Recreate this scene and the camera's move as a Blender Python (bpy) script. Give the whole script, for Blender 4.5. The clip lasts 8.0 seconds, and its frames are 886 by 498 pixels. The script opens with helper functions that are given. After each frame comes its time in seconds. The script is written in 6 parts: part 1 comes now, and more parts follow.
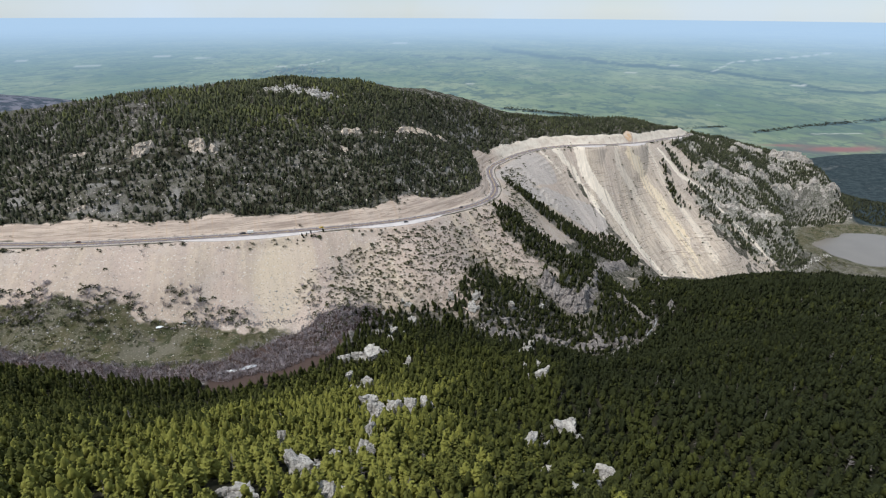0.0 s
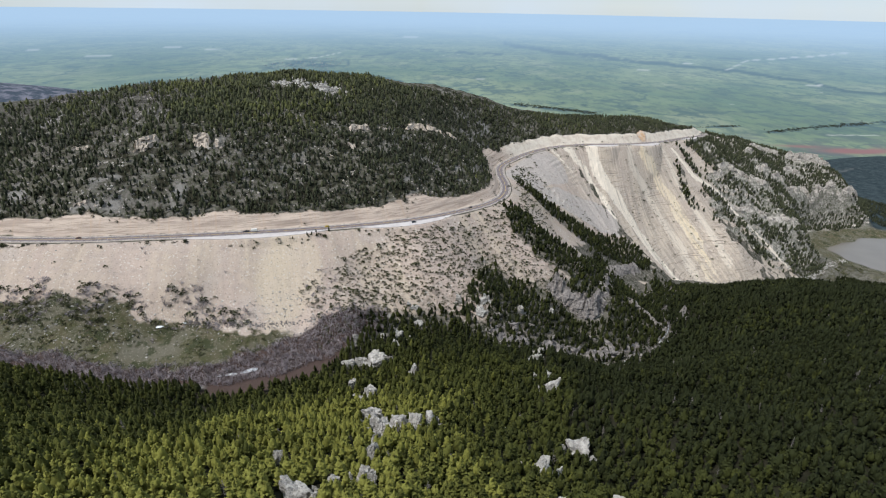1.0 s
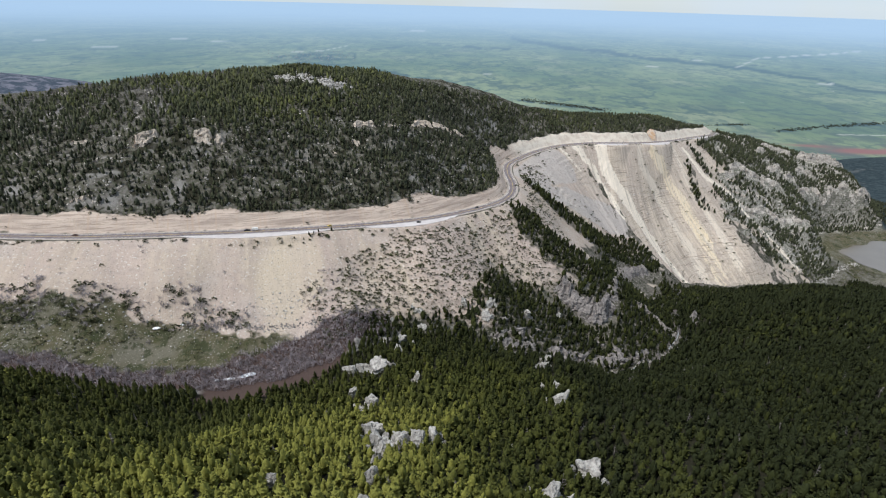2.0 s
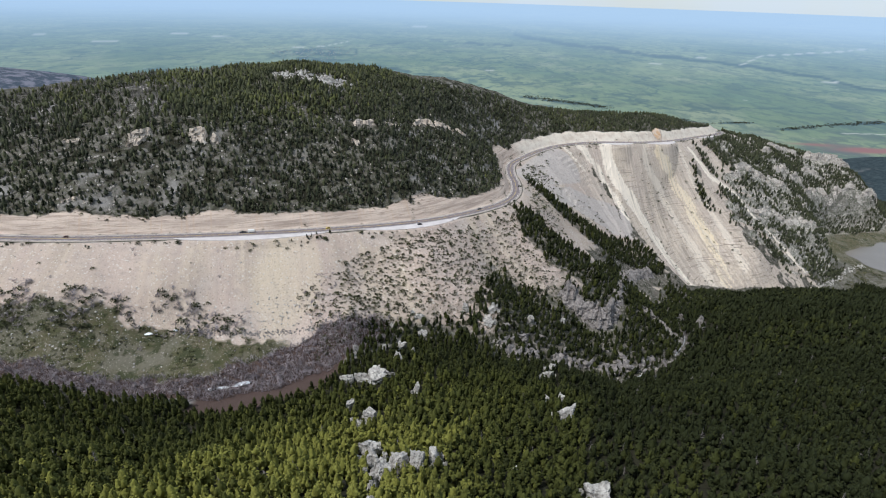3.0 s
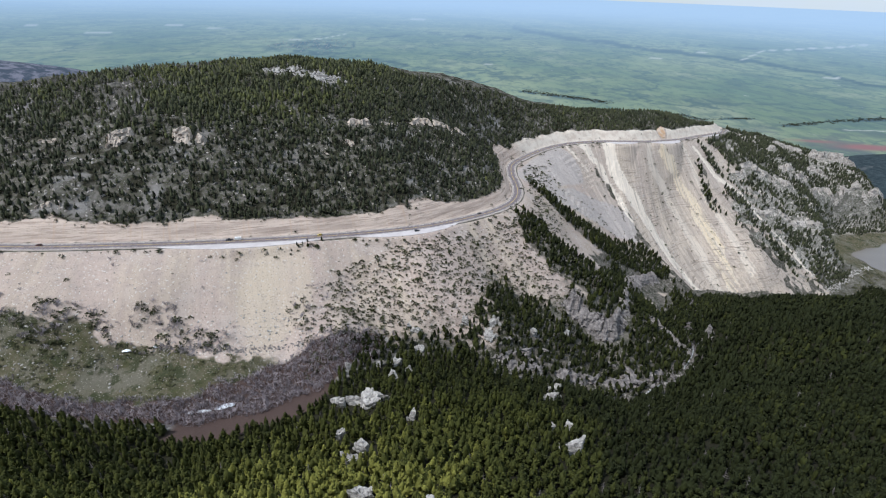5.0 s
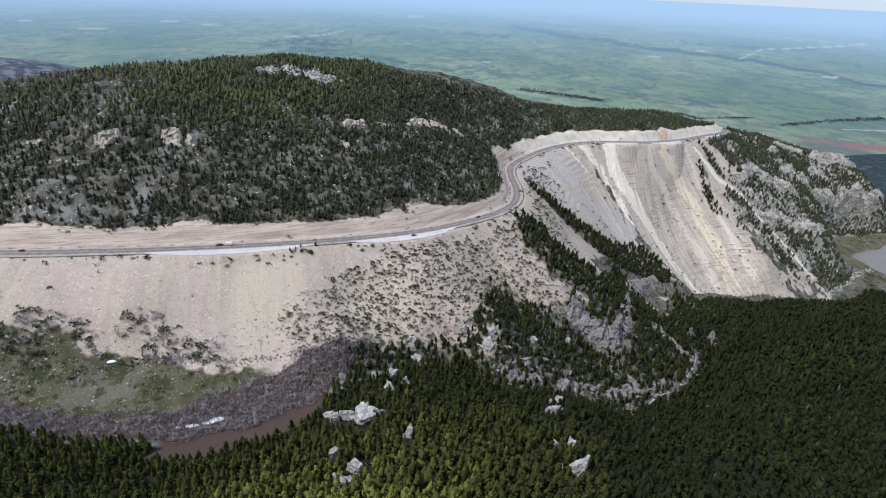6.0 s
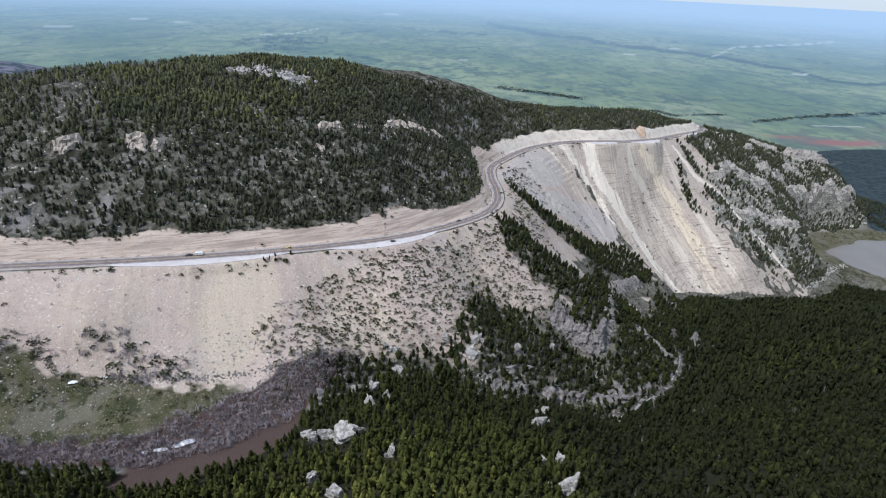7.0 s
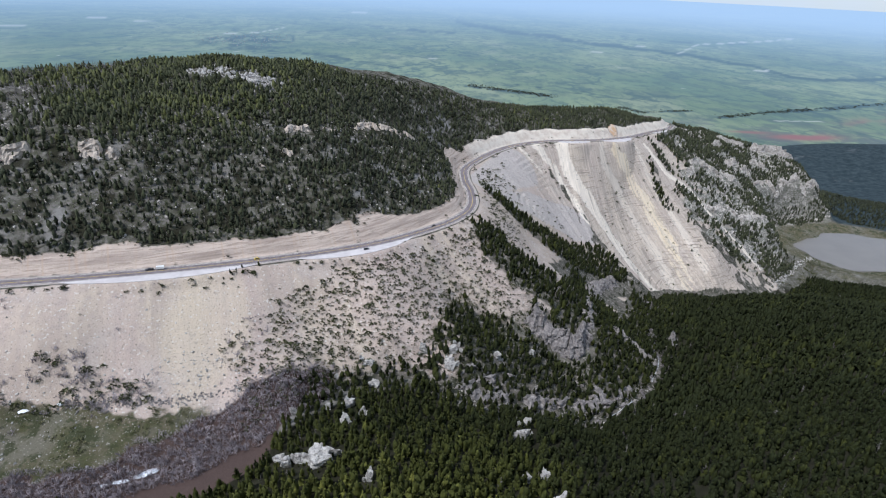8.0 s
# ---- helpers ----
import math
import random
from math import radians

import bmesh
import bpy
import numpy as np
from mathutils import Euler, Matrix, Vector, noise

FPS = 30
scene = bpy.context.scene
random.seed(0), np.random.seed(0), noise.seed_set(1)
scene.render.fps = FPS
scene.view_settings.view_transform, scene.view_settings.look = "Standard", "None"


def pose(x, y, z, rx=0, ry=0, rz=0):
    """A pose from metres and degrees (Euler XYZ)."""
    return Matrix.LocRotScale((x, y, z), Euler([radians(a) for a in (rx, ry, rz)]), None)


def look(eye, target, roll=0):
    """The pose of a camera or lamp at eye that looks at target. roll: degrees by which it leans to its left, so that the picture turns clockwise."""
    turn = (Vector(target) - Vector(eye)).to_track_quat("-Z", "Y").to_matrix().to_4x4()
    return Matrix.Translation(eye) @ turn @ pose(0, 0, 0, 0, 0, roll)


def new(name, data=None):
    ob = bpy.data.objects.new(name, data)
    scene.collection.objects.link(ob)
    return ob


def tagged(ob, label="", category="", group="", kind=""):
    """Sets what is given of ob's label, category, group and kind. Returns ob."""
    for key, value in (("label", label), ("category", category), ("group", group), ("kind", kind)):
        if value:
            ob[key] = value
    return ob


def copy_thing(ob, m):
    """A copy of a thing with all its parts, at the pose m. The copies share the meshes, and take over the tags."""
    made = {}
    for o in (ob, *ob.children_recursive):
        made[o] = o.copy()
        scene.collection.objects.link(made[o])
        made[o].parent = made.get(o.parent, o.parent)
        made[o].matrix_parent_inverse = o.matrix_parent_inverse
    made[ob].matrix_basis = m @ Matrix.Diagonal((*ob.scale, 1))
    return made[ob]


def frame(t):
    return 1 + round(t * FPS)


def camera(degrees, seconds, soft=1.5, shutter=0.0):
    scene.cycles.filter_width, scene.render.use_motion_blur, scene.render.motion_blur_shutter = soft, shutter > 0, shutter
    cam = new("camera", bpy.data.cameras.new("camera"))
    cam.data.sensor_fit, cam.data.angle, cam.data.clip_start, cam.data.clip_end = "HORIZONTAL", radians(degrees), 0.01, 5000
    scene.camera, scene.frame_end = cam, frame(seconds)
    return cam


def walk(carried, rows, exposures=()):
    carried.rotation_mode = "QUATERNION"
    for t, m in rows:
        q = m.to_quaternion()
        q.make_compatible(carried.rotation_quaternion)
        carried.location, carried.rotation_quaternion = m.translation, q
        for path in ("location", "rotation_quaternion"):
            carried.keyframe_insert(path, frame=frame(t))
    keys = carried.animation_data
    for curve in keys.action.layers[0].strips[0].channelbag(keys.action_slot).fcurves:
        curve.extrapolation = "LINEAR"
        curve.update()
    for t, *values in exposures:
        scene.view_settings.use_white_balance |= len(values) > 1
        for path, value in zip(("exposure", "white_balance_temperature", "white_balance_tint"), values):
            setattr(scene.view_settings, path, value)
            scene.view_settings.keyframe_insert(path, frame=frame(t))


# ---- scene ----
cam = camera(77.7, 8.0, soft=1.15)
PATH = [
    (0, (4.803, -44.59, 199.088), (4.772, -42.757, 198.29), 0.3),
    (0.5, (4.051, -36.375, 199.166), (4.006, -34.545, 198.359), 0.7),
    (1, (3.157, -28.262, 199.189), (3.101, -26.437, 198.374), 1.0),
    (1.5, (2.419, -20.418, 199.26), (2.354, -18.597, 198.435), 1.3),
    (3, (0.297, 3.253, 199.314), (0.223, 5.064, 198.469), 1.8),
    (3.5, (-0.324, 11.005, 199.372), (-0.394, 12.813, 198.521), 1.9),
    (4, (-0.947, 18.694, 199.516), (-1.015, 20.5, 198.66), 2.1),
    (4.5, (-1.405, 26.213, 199.566), (-1.471, 28.017, 198.705), 2.1),
    (6, (-3.468, 49.881, 199.786), (-3.521, 51.679, 198.913), 2.4),
    (6.5, (-3.96, 57.636, 199.824), (-3.99, 59.434, 198.948), 2.5),
    (7, (-4.737, 65.405, 199.825), (-4.716, 67.203, 198.948), 2.6),
    (7.5, (-5.458, 73.404, 199.844), (-5.391, 75.2, 198.966), 2.6),
    (8, (-6.344, 81.294, 199.883), (-6.226, 83.087, 199.005), 2.7),
]
walk(cam, [(t, look(*p)) for t, *p in PATH], exposures=((0, 0.0, 6350, 9), (4, 0.0, 6050, 10), (8, 0.0, 5800, 12)))

# ---------------------------------------------------------------- daylight: high sun through thin broken cloud
SUN_HIGH, SUN_FROM = 56.0, 235.0     # degrees above the horizon; compass bearing in plan, 0 = +y, clockwise
world = bpy.data.worlds.new("sky")
scene.world = world
world.use_nodes = True
sky = world.node_tree.nodes.new("ShaderNodeTexSky")
sky.sky_type, sky.sun_disc = "NISHITA", False
sky.sun_elevation, sky.sun_rotation = radians(SUN_HIGH), radians(SUN_FROM)
sky.altitude, sky.air_density, sky.dust_density, sky.ozone_density = 2000, 1.0, 0.3, 1.0
# thin bright cloud over the blue
veil = world.node_tree.nodes.new("ShaderNodeTexNoise")
veil.inputs["Scale"].default_value, veil.inputs["Detail"].default_value = 3.0, 6
cloud = world.node_tree.nodes.new("ShaderNodeMix")
cloud.data_type = "RGBA"
cloud.inputs[7].default_value = (8.2, 9.5, 10.9, 1)
span_of = world.node_tree.nodes.new("ShaderNodeMapRange")
for k, v in (("From Min", 0.35), ("From Max", 0.65), ("To Min", 0.5), ("To Max", 0.95)):
    span_of.inputs[k].default_value = v
world.node_tree.links.new(veil.outputs["Fac"], span_of.inputs["Value"])
world.node_tree.links.new(span_of.outputs["Result"], cloud.inputs["Factor"])
world.node_tree.links.new(sky.outputs[0], cloud.inputs[6])
world.node_tree.links.new(cloud.outputs[2], world.node_tree.nodes["Background"].inputs[0])
world.node_tree.nodes["Background"].inputs[1].default_value = 0.081
lamp = bpy.data.lights.new("sun", "SUN")
lamp.energy, lamp.angle, lamp.color = 3.6, radians(5), (1.0, 0.965, 0.92)
sun = new("sun", lamp)
a = radians(SUN_FROM)
sun.matrix_world = look((0, 0, 0), (-math.sin(a) * math.cos(radians(SUN_HIGH)), -math.cos(a) * math.cos(radians(SUN_HIGH)), -math.sin(radians(SUN_HIGH))))
sun.location = (0, 0, 900)


# ---------------------------------------------------------------- materials
class Paint:
    """A node material: small helpers to mix colours by noise and by what covers the ground."""

    def __init__(self, name, rough=0.9, metal=0.0, spec=0.2):
        self.m = bpy.data.materials.new(name)
        self.m.use_nodes = True
        self.t = self.m.node_tree
        self.b = self.t.nodes["Principled BSDF"]
        self.b.inputs["Roughness"].default_value = rough
        self.b.inputs["Metallic"].default_value = metal
        self.b.inputs["Specular IOR Level"].default_value = spec

    def node(self, kind):
        return self.t.nodes.new(kind)

    def plug(self, socket, value):
        if isinstance(value, bpy.types.NodeSocket):
            self.t.links.new(value, socket)
        elif hasattr(socket.default_value, "__len__") and len(socket.default_value) == 4 and len(value) == 3:
            socket.default_value = (*value, 1)
        else:
            socket.default_value = value

    def attr(self, name):
        n = self.node("ShaderNodeAttribute")
        n.attribute_name = name
        return n.outputs["Vector"]

    def split(self, vector):
        n = self.node("ShaderNodeSeparateXYZ")
        self.plug(n.inputs[0], vector)
        return n.outputs

    def where(self, vector=None, scale=(1, 1, 1)):
        n = self.node("ShaderNodeMapping")
        if vector is None:
            vector = self.node("ShaderNodeNewGeometry").outputs["Position"]
        self.plug(n.inputs["Vector"], vector)
        n.inputs["Scale"].default_value = scale
        return n.outputs[0]

    def noise(self, scale, detail=5, vector=None, rough=0.55, stretch=(1, 1, 1)):
        n = self.node("ShaderNodeTexNoise")
        n.inputs["Scale"].default_value, n.inputs["Detail"].default_value, n.inputs["Roughness"].default_value = scale, detail, rough
        self.plug(n.inputs["Vector"], self.where(vector, stretch))
        return n.outputs["Fac"]

    def ramp(self, fac, low, high, a=0.0, b=1.0):
        n = self.node("ShaderNodeMapRange")
        n.interpolation_type = "SMOOTHSTEP"
        self.plug(n.inputs["Value"], fac)
        for k, v in (("From Min", low), ("From Max", high), ("To Min", a), ("To Max", b)):
            n.inputs[k].default_value = v
        return n.outputs["Result"]

    def math(self, op, p, q=0.0):
        n = self.node("ShaderNodeMath")
        n.operation = op
        self.plug(n.inputs[0], p)
        self.plug(n.inputs[1], q)
        return n.outputs[0]

    def mix(self, fac, p, q, blend="MIX"):
        n = self.node("ShaderNodeMix")
        n.data_type, n.blend_type = "RGBA", blend
        self.plug(n.inputs["Factor"], fac)
        self.plug(n.inputs[6], p)
        self.plug(n.inputs[7], q)
        return n.outputs[2]

    def color(self, c):
        self.plug(self.b.inputs["Base Color"], c)
        return self

    def bump(self, height, strength=0.5, distance=0.5):
        n = self.node("ShaderNodeBump")
        n.inputs["Strength"].default_value, n.inputs["Distance"].default_value = strength, distance
        self.plug(n.inputs["Height"], height)
        self.t.links.new(n.outputs[0], self.b.inputs["Normal"])
        return self


def ground_paint():
    p = Paint("ground", 0.95, 0, 0.1)
    cut, bare, meadow = p.split(p.attr("cover_a"))
    brush, rim, woods = p.split(p.attr("cover_b"))
    us = p.attr("run")
    u, s, pale = p.split(us)
    broad, mid, fine = p.noise(0.02, 5), p.noise(0.11, 5), p.noise(0.7, 5)
    # forest floor and stony hillside
    c = p.mix(p.ramp(mid, 0.35, 0.62), (0.085, 0.076, 0.062), (0.185, 0.168, 0.15))
    c = p.mix(p.ramp(p.noise(0.35, 6, None, 0.7), 0.43, 0.56, 0, 0.8), c, (0.060, 0.062, 0.040))
    c = p.mix(p.ramp(p.math("ADD", broad, p.math("MULTIPLY", fine, 0.25)), 0.66, 0.8), c, (0.26, 0.245, 0.23))
    c = p.mix(p.ramp(fine, 0.5, 0.75, 0, 0.6), c, (0.10, 0.105, 0.055))
    # talus below the road: streaks down the slope
    litter, grey, dusky = p.split(p.attr("cover_c"))
    # needle litter, its colour darkened further for the shade under the pines
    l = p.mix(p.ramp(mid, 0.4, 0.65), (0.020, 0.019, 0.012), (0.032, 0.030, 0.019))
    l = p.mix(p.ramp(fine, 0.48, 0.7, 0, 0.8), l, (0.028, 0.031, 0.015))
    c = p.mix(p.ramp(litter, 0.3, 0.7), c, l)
    d = p.mix(p.ramp(mid, 0.36, 0.62), (0.040, 0.042, 0.027), (0.13, 0.115, 0.095))
    d = p.mix(p.ramp(p.noise(0.35, 6, None, 0.7), 0.52, 0.62, 0, 0.75), d, (0.33, 0.295, 0.26))
    c = p.mix(p.ramp(p.math("ADD", dusky, p.math("MULTIPLY", p.math("SUBTRACT", mid, 0.5), 0.6)), 0.3, 0.7), c, d)
    streak = p.noise(1.0, 6, us, 0.6, (0.09, 0.007, 0))
    thin = p.noise(1.0, 5, us, 0.65, (0.42, 0.022, 0))
    t = p.mix(p.ramp(streak, 0.36, 0.64), (0.405, 0.33, 0.268), (0.53, 0.438, 0.342))
    t = p.mix(p.ramp(p.noise(1.0, 3, us, 0.5, (0.018, 0.002, 0)), 0.42, 0.58, 0, 0.75), t, (0.475, 0.375, 0.325))
    t = p.mix(p.ramp(thin, 0.5, 0.78, 0, 0.5), t, (0.31, 0.275, 0.245))
    t = p.mix(p.ramp(p.noise(0.16, 6), 0.46, 0.66, 0, 0.55), t, (0.385, 0.32, 0.28))
    t = p.mix(p.ramp(p.noise(0.035, 4), 0.48, 0.7, 0, 0.8), t, (0.47, 0.395, 0.345))
    t = p.mix(p.ramp(fine, 0.56, 0.78, 0, 0.7), t, (0.21, 0.185, 0.15))
    t = p.mix(p.ramp(grey, 0.2, 0.8, 0, 0.8), t, p.mix(p.ramp(p.noise(0.25, 5), 0.4, 0.6), (0.425, 0.38, 0.352), (0.49, 0.44, 0.405)))
    t = p.mix(p.ramp(p.math("ADD", grey, p.math("MULTIPLY", p.math("SUBTRACT", streak, 0.5), 1.6)), -0.15, -1.0, 0, 0.6), t, p.mix(p.ramp(thin, 0.35, 0.65), (0.61, 0.505, 0.375), (0.55, 0.46, 0.35)))
    stones = p.noise(0.55, 3, None, 0.4)
    t = p.mix(p.ramp(stones, 0.62, 0.70, 0, 0.85), t, (0.60, 0.56, 0.50))
    t = p.mix(p.ramp(p.noise(0.9, 3, None, 0.4), 0.63, 0.72, 0, 0.8), t, (0.17, 0.15, 0.12))
    speck = p.noise(0.22, 6, None, 0.7)
    t = p.mix(p.ramp(p.math("ADD", pale, p.math("MULTIPLY", p.math("SUBTRACT", thin, 0.5), 0.5)), 0.2, 0.6), t, p.mix(streak, (0.90, 0.815, 0.69), (0.78, 0.70, 0.585)))
    t = p.mix(p.ramp(pale, -0.15, -0.85), t, p.mix(p.ramp(p.noise(1.0, 4, us, 0.6, (0.7, 0.012, 0)), 0.42, 0.58), (0.68, 0.56, 0.39), (0.66, 0.575, 0.46)))
    t = p.mix(p.math("MULTIPLY", p.ramp(u, 1130, 1210, 0, 0.45), p.math("MULTIPLY", p.ramp(grey, 0.1, 0.6, 1.0, 0.0), p.ramp(pale, -0.3, 0.0))), t, p.mix(p.ramp(thin, 0.4, 0.6), (0.70, 0.60, 0.485), (0.45, 0.38, 0.32)))
    rills = p.noise(1.0, 6, us, 0.7, (0.26, 0.011, 0))
    t = p.mix(p.math("MULTIPLY", p.ramp(rills, 0.5, 0.68), p.math("MULTIPLY", p.ramp(u, 1040, 1150, 0.15, 1.0), p.ramp(grey, 0.2, 0.8, 1.0, 0.15))), t, (0.40, 0.345, 0.29))
    t = p.mix(p.ramp(speck, 0.56, 0.72, 0, 0.6), t, (0.24, 0.21, 0.19))
    # thin beds that come out on the scarp, broken into short ledges
    strata = p.noise(1.0, 5, None, 0.7, (0.035, 0.035, 0.75))
    broken = p.ramp(p.noise(0.022, 4), 0.41, 0.54)
    on_scarp = p.math("MULTIPLY", p.ramp(u, 1130, 1210), p.math("MULTIPLY", p.ramp(grey, 0.1, 0.6, 1.0, 0.1), p.ramp(pale, 0.45, 0.75, 1.0, 0.12)))
    t = p.mix(p.math("MULTIPLY", on_scarp, p.math("MULTIPLY", broken, p.ramp(strata, 0.54, 0.60, 0, 0.75))), t, (0.21, 0.175, 0.145))
    t = p.mix(p.math("MULTIPLY", on_scarp, p.ramp(p.noise(1.0, 6, us, 0.75, (0.55, 0.02, 0)), 0.55, 0.64, 0, 0.6)), t, (0.28, 0.235, 0.195))
    c = p.mix(p.ramp(p.math("ADD", bare, p.math("MULTIPLY", p.math("SUBTRACT", mid, 0.5), 0.5)), 0.3, 0.62), c, t)
    # bedded rock
    beds = p.noise(1.0, 5, None, 0.65, (0.02, 0.02, 0.38))
    r = p.mix(p.ramp(beds, 0.38, 0.6), (0.20, 0.185, 0.165), (0.42, 0.385, 0.345))
    r = p.mix(p.ramp(mid, 0.5, 0.66, 0, 0.8), r, (0.19, 0.175, 0.15))
    r = p.mix(p.ramp(p.noise(0.06, 6, None, 0.65), 0.5, 0.62, 0, 0.8), r, (0.60, 0.545, 0.485))
    r = p.mix(p.ramp(fine, 0.46, 0.62, 0, 0.8), r, (0.10, 0.10, 0.065))
    r = p.mix(p.ramp(p.noise(0.3, 5, None, 0.6), 0.5, 0.6, 0, 0.8), r, (0.075, 0.085, 0.05))
    c = p.mix(p.ramp(p.math("ADD", rim, p.math("MULTIPLY", p.math("SUBTRACT", fine, 0.5), 0.6)), 0.25, 0.6), c, r)
    # fresh cut bank
    k = p.mix(p.ramp(beds, 0.35, 0.62), (0.40, 0.32, 0.268), (0.58, 0.475, 0.395))
    k = p.mix(p.ramp(p.noise(1.0, 5, None, 0.65, (0.05, 0.05, 1.1)), 0.53, 0.6, 0, 0.75), k, (0.31, 0.245, 0.20))
    k = p.mix(p.ramp(thin, 0.5, 0.72, 0, 0.55), k, (0.50, 0.36, 0.26))
    k = p.mix(p.ramp(pale, 0.2, 0.8, 0, 0.8), k, p.mix(p.ramp(mid, 0.4, 0.65), (0.74, 0.67, 0.57), (0.60, 0.51, 0.42)))
    k = p.mix(p.ramp(pale, -0.2, -0.8), k, p.mix(p.ramp(mid, 0.4, 0.6), (0.62, 0.40, 0.24), (0.66, 0.54, 0.42)))
    k = p.mix(p.ramp(fine, 0.58, 0.76, 0, 0.6), k, (0.27, 0.225, 0.185))
    c = p.mix(p.ramp(cut, 0.3, 0.7), c, k)
    # grass of the valley floor, the leafless brush's soil
    g = p.mix(p.ramp(mid, 0.36, 0.62), (0.062, 0.059, 0.030), (0.125, 0.106, 0.074))
    g = p.mix(p.ramp(fine, 0.42, 0.66, 0, 0.8), g, (0.078, 0.080, 0.036))
    g = p.mix(p.ramp(broad, 0.48, 0.6, 0, 0.7), g, (0.145, 0.135, 0.105))
    g = p.mix(p.ramp(p.noise(0.32, 5, None, 0.65), 0.5, 0.64, 0, 0.8), g, (0.055, 0.06, 0.028))
    g = p.mix(p.ramp(p.noise(0.05, 5), 0.5, 0.6, 0, 0.5), g, (0.15, 0.135, 0.105))
    g = p.mix(p.ramp(p.noise(0.085, 5, None, 0.65), 0.53, 0.6, 0, 0.85), g, (0.040, 0.046, 0.022))
    g = p.mix(p.ramp(p.noise(0.9, 3, None, 0.4), 0.64, 0.7, 0, 0.8), g, (0.36, 0.33, 0.29))
    c = p.mix(p.ramp(p.math("ADD", meadow, p.math("MULTIPLY", p.math("SUBTRACT", mid, 0.5), 0.7)), 0.35, 0.7), c, g)
    c = p.mix(p.ramp(p.math("ADD", brush, p.math("MULTIPLY", p.math("SUBTRACT", mid, 0.5), 0.5)), 0.35, 0.7), c, p.mix(fine, (0.058, 0.039, 0.035), (0.105, 0.073, 0.062)))
    # wooded slopes far off, distance haze put into their colours as blue
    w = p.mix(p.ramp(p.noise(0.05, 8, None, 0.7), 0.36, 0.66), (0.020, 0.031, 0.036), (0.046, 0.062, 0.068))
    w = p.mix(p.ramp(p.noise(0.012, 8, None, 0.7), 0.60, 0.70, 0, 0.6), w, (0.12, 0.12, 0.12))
    # paler, bluer base colour for the haze over the far left ridge
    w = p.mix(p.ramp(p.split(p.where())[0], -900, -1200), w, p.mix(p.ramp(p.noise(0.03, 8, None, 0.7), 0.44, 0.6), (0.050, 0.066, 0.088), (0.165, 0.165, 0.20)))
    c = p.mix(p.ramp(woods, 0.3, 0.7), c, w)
    return p.color(c).bump(p.math("ADD", fine, p.math("MULTIPLY", p.noise(2.5, 4), 0.5)), 0.7, 0.9).m


def plain_paint():
    """Grassland out to the horizon, its distance haze mixed in as a blue glow."""
    p = Paint("plain", 1.0, 0, 0.0)
    true = p.attr("far")
    fields = p.noise(1.0, 6, true, 0.55, (0.0005, 0.00035, 0))
    patch = p.noise(1.0, 7, true, 0.62, (0.0016, 0.0010, 0))
    c = p.mix(p.ramp(fields, 0.36, 0.64), (0.110, 0.150, 0.066), (0.230, 0.262, 0.128))
    c = p.mix(p.ramp(patch, 0.50, 0.66, 0, 0.55), c, (0.092, 0.140, 0.078))
    c = p.mix(p.ramp(patch, 0.48, 0.34, 0, 0.5), c, (0.26, 0.265, 0.165))
    c = p.mix(p.ramp(p.noise(1.0, 7, true, 0.68, (0.0042, 0.0024, 0)), 0.46, 0.60, 0, 0.7), c, (0.070, 0.092, 0.056))
    c = p.mix(p.ramp(p.noise(1.0, 6, true, 0.65, (0.011, 0.0055, 0)), 0.5, 0.62, 0, 0.65), c, (0.052, 0.076, 0.046))
    c = p.mix(p.ramp(p.noise(1.0, 5, true, 0.6, (0.00022, 0.00016, 0)), 0.5, 0.62, 0, 0.4), c, (0.215, 0.235, 0.11))
    # narrow draws that wander over the grassland
    draw = p.noise(1.0, 5, true, 0.55, (0.00065, 0.00052, 0))
    c = p.mix(p.ramp(p.math("ABSOLUTE", p.math("SUBTRACT", draw, 0.5)), 0.0, 0.014, 0.8, 0.0), c, (0.045, 0.068, 0.048))
    draw2 = p.noise(1.0, 4, true, 0.5, (0.0013, 0.0010, 0))
    c = p.mix(p.ramp(p.math("ABSOLUTE", p.math("SUBTRACT", draw2, 0.47)), 0.0, 0.010, 0.6, 0.0), c, (0.06, 0.085, 0.055))
    # dusky brush and bare soil on the near edge of it
    edge = p.math("MULTIPLY", p.ramp(p.split(true)[1], 3500, 2700), p.ramp(p.noise(1.0, 6, true, 0.65, (0.004, 0.006, 0)), 0.47, 0.58))
    c = p.mix(p.math("MULTIPLY", edge, 0.8), c, (0.085, 0.082, 0.068))
    spots = p.noise(1.0, 3, true, 0.5, (0.0075, 0.0035, 0))
    c = p.mix(p.ramp(spots, 0.71, 0.76, 0, 0.6), c, (0.50, 0.48, 0.43))
    red, dark, _ = p.split(p.attr("soil_haze"))
    c = p.mix(red, c, p.mix(patch, (0.21, 0.055, 0.04), (0.26, 0.12, 0.09)))
    c = p.mix(dark, c, (0.03, 0.045, 0.03))
    pale, _, _ = p.split(p.attr("marks"))
    c = p.mix(p.math("MULTIPLY", pale, 0.7), c, (0.50, 0.48, 0.43))
    p.color(c)
    # distance haze painted as emission that takes over from the grass colour
    haze_glow = p.node("ShaderNodeEmission")
    _, _, haze = p.split(p.attr("soil_haze"))
    p.plug(haze_glow.inputs[0], p.mix(p.ramp(haze, 0.3, 0.95), (0.30, 0.48, 0.66), (0.50, 0.70, 0.96)))
    haze_glow.inputs[1].default_value = 1.0
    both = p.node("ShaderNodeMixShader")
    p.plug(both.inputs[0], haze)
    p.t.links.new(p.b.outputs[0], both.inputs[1])
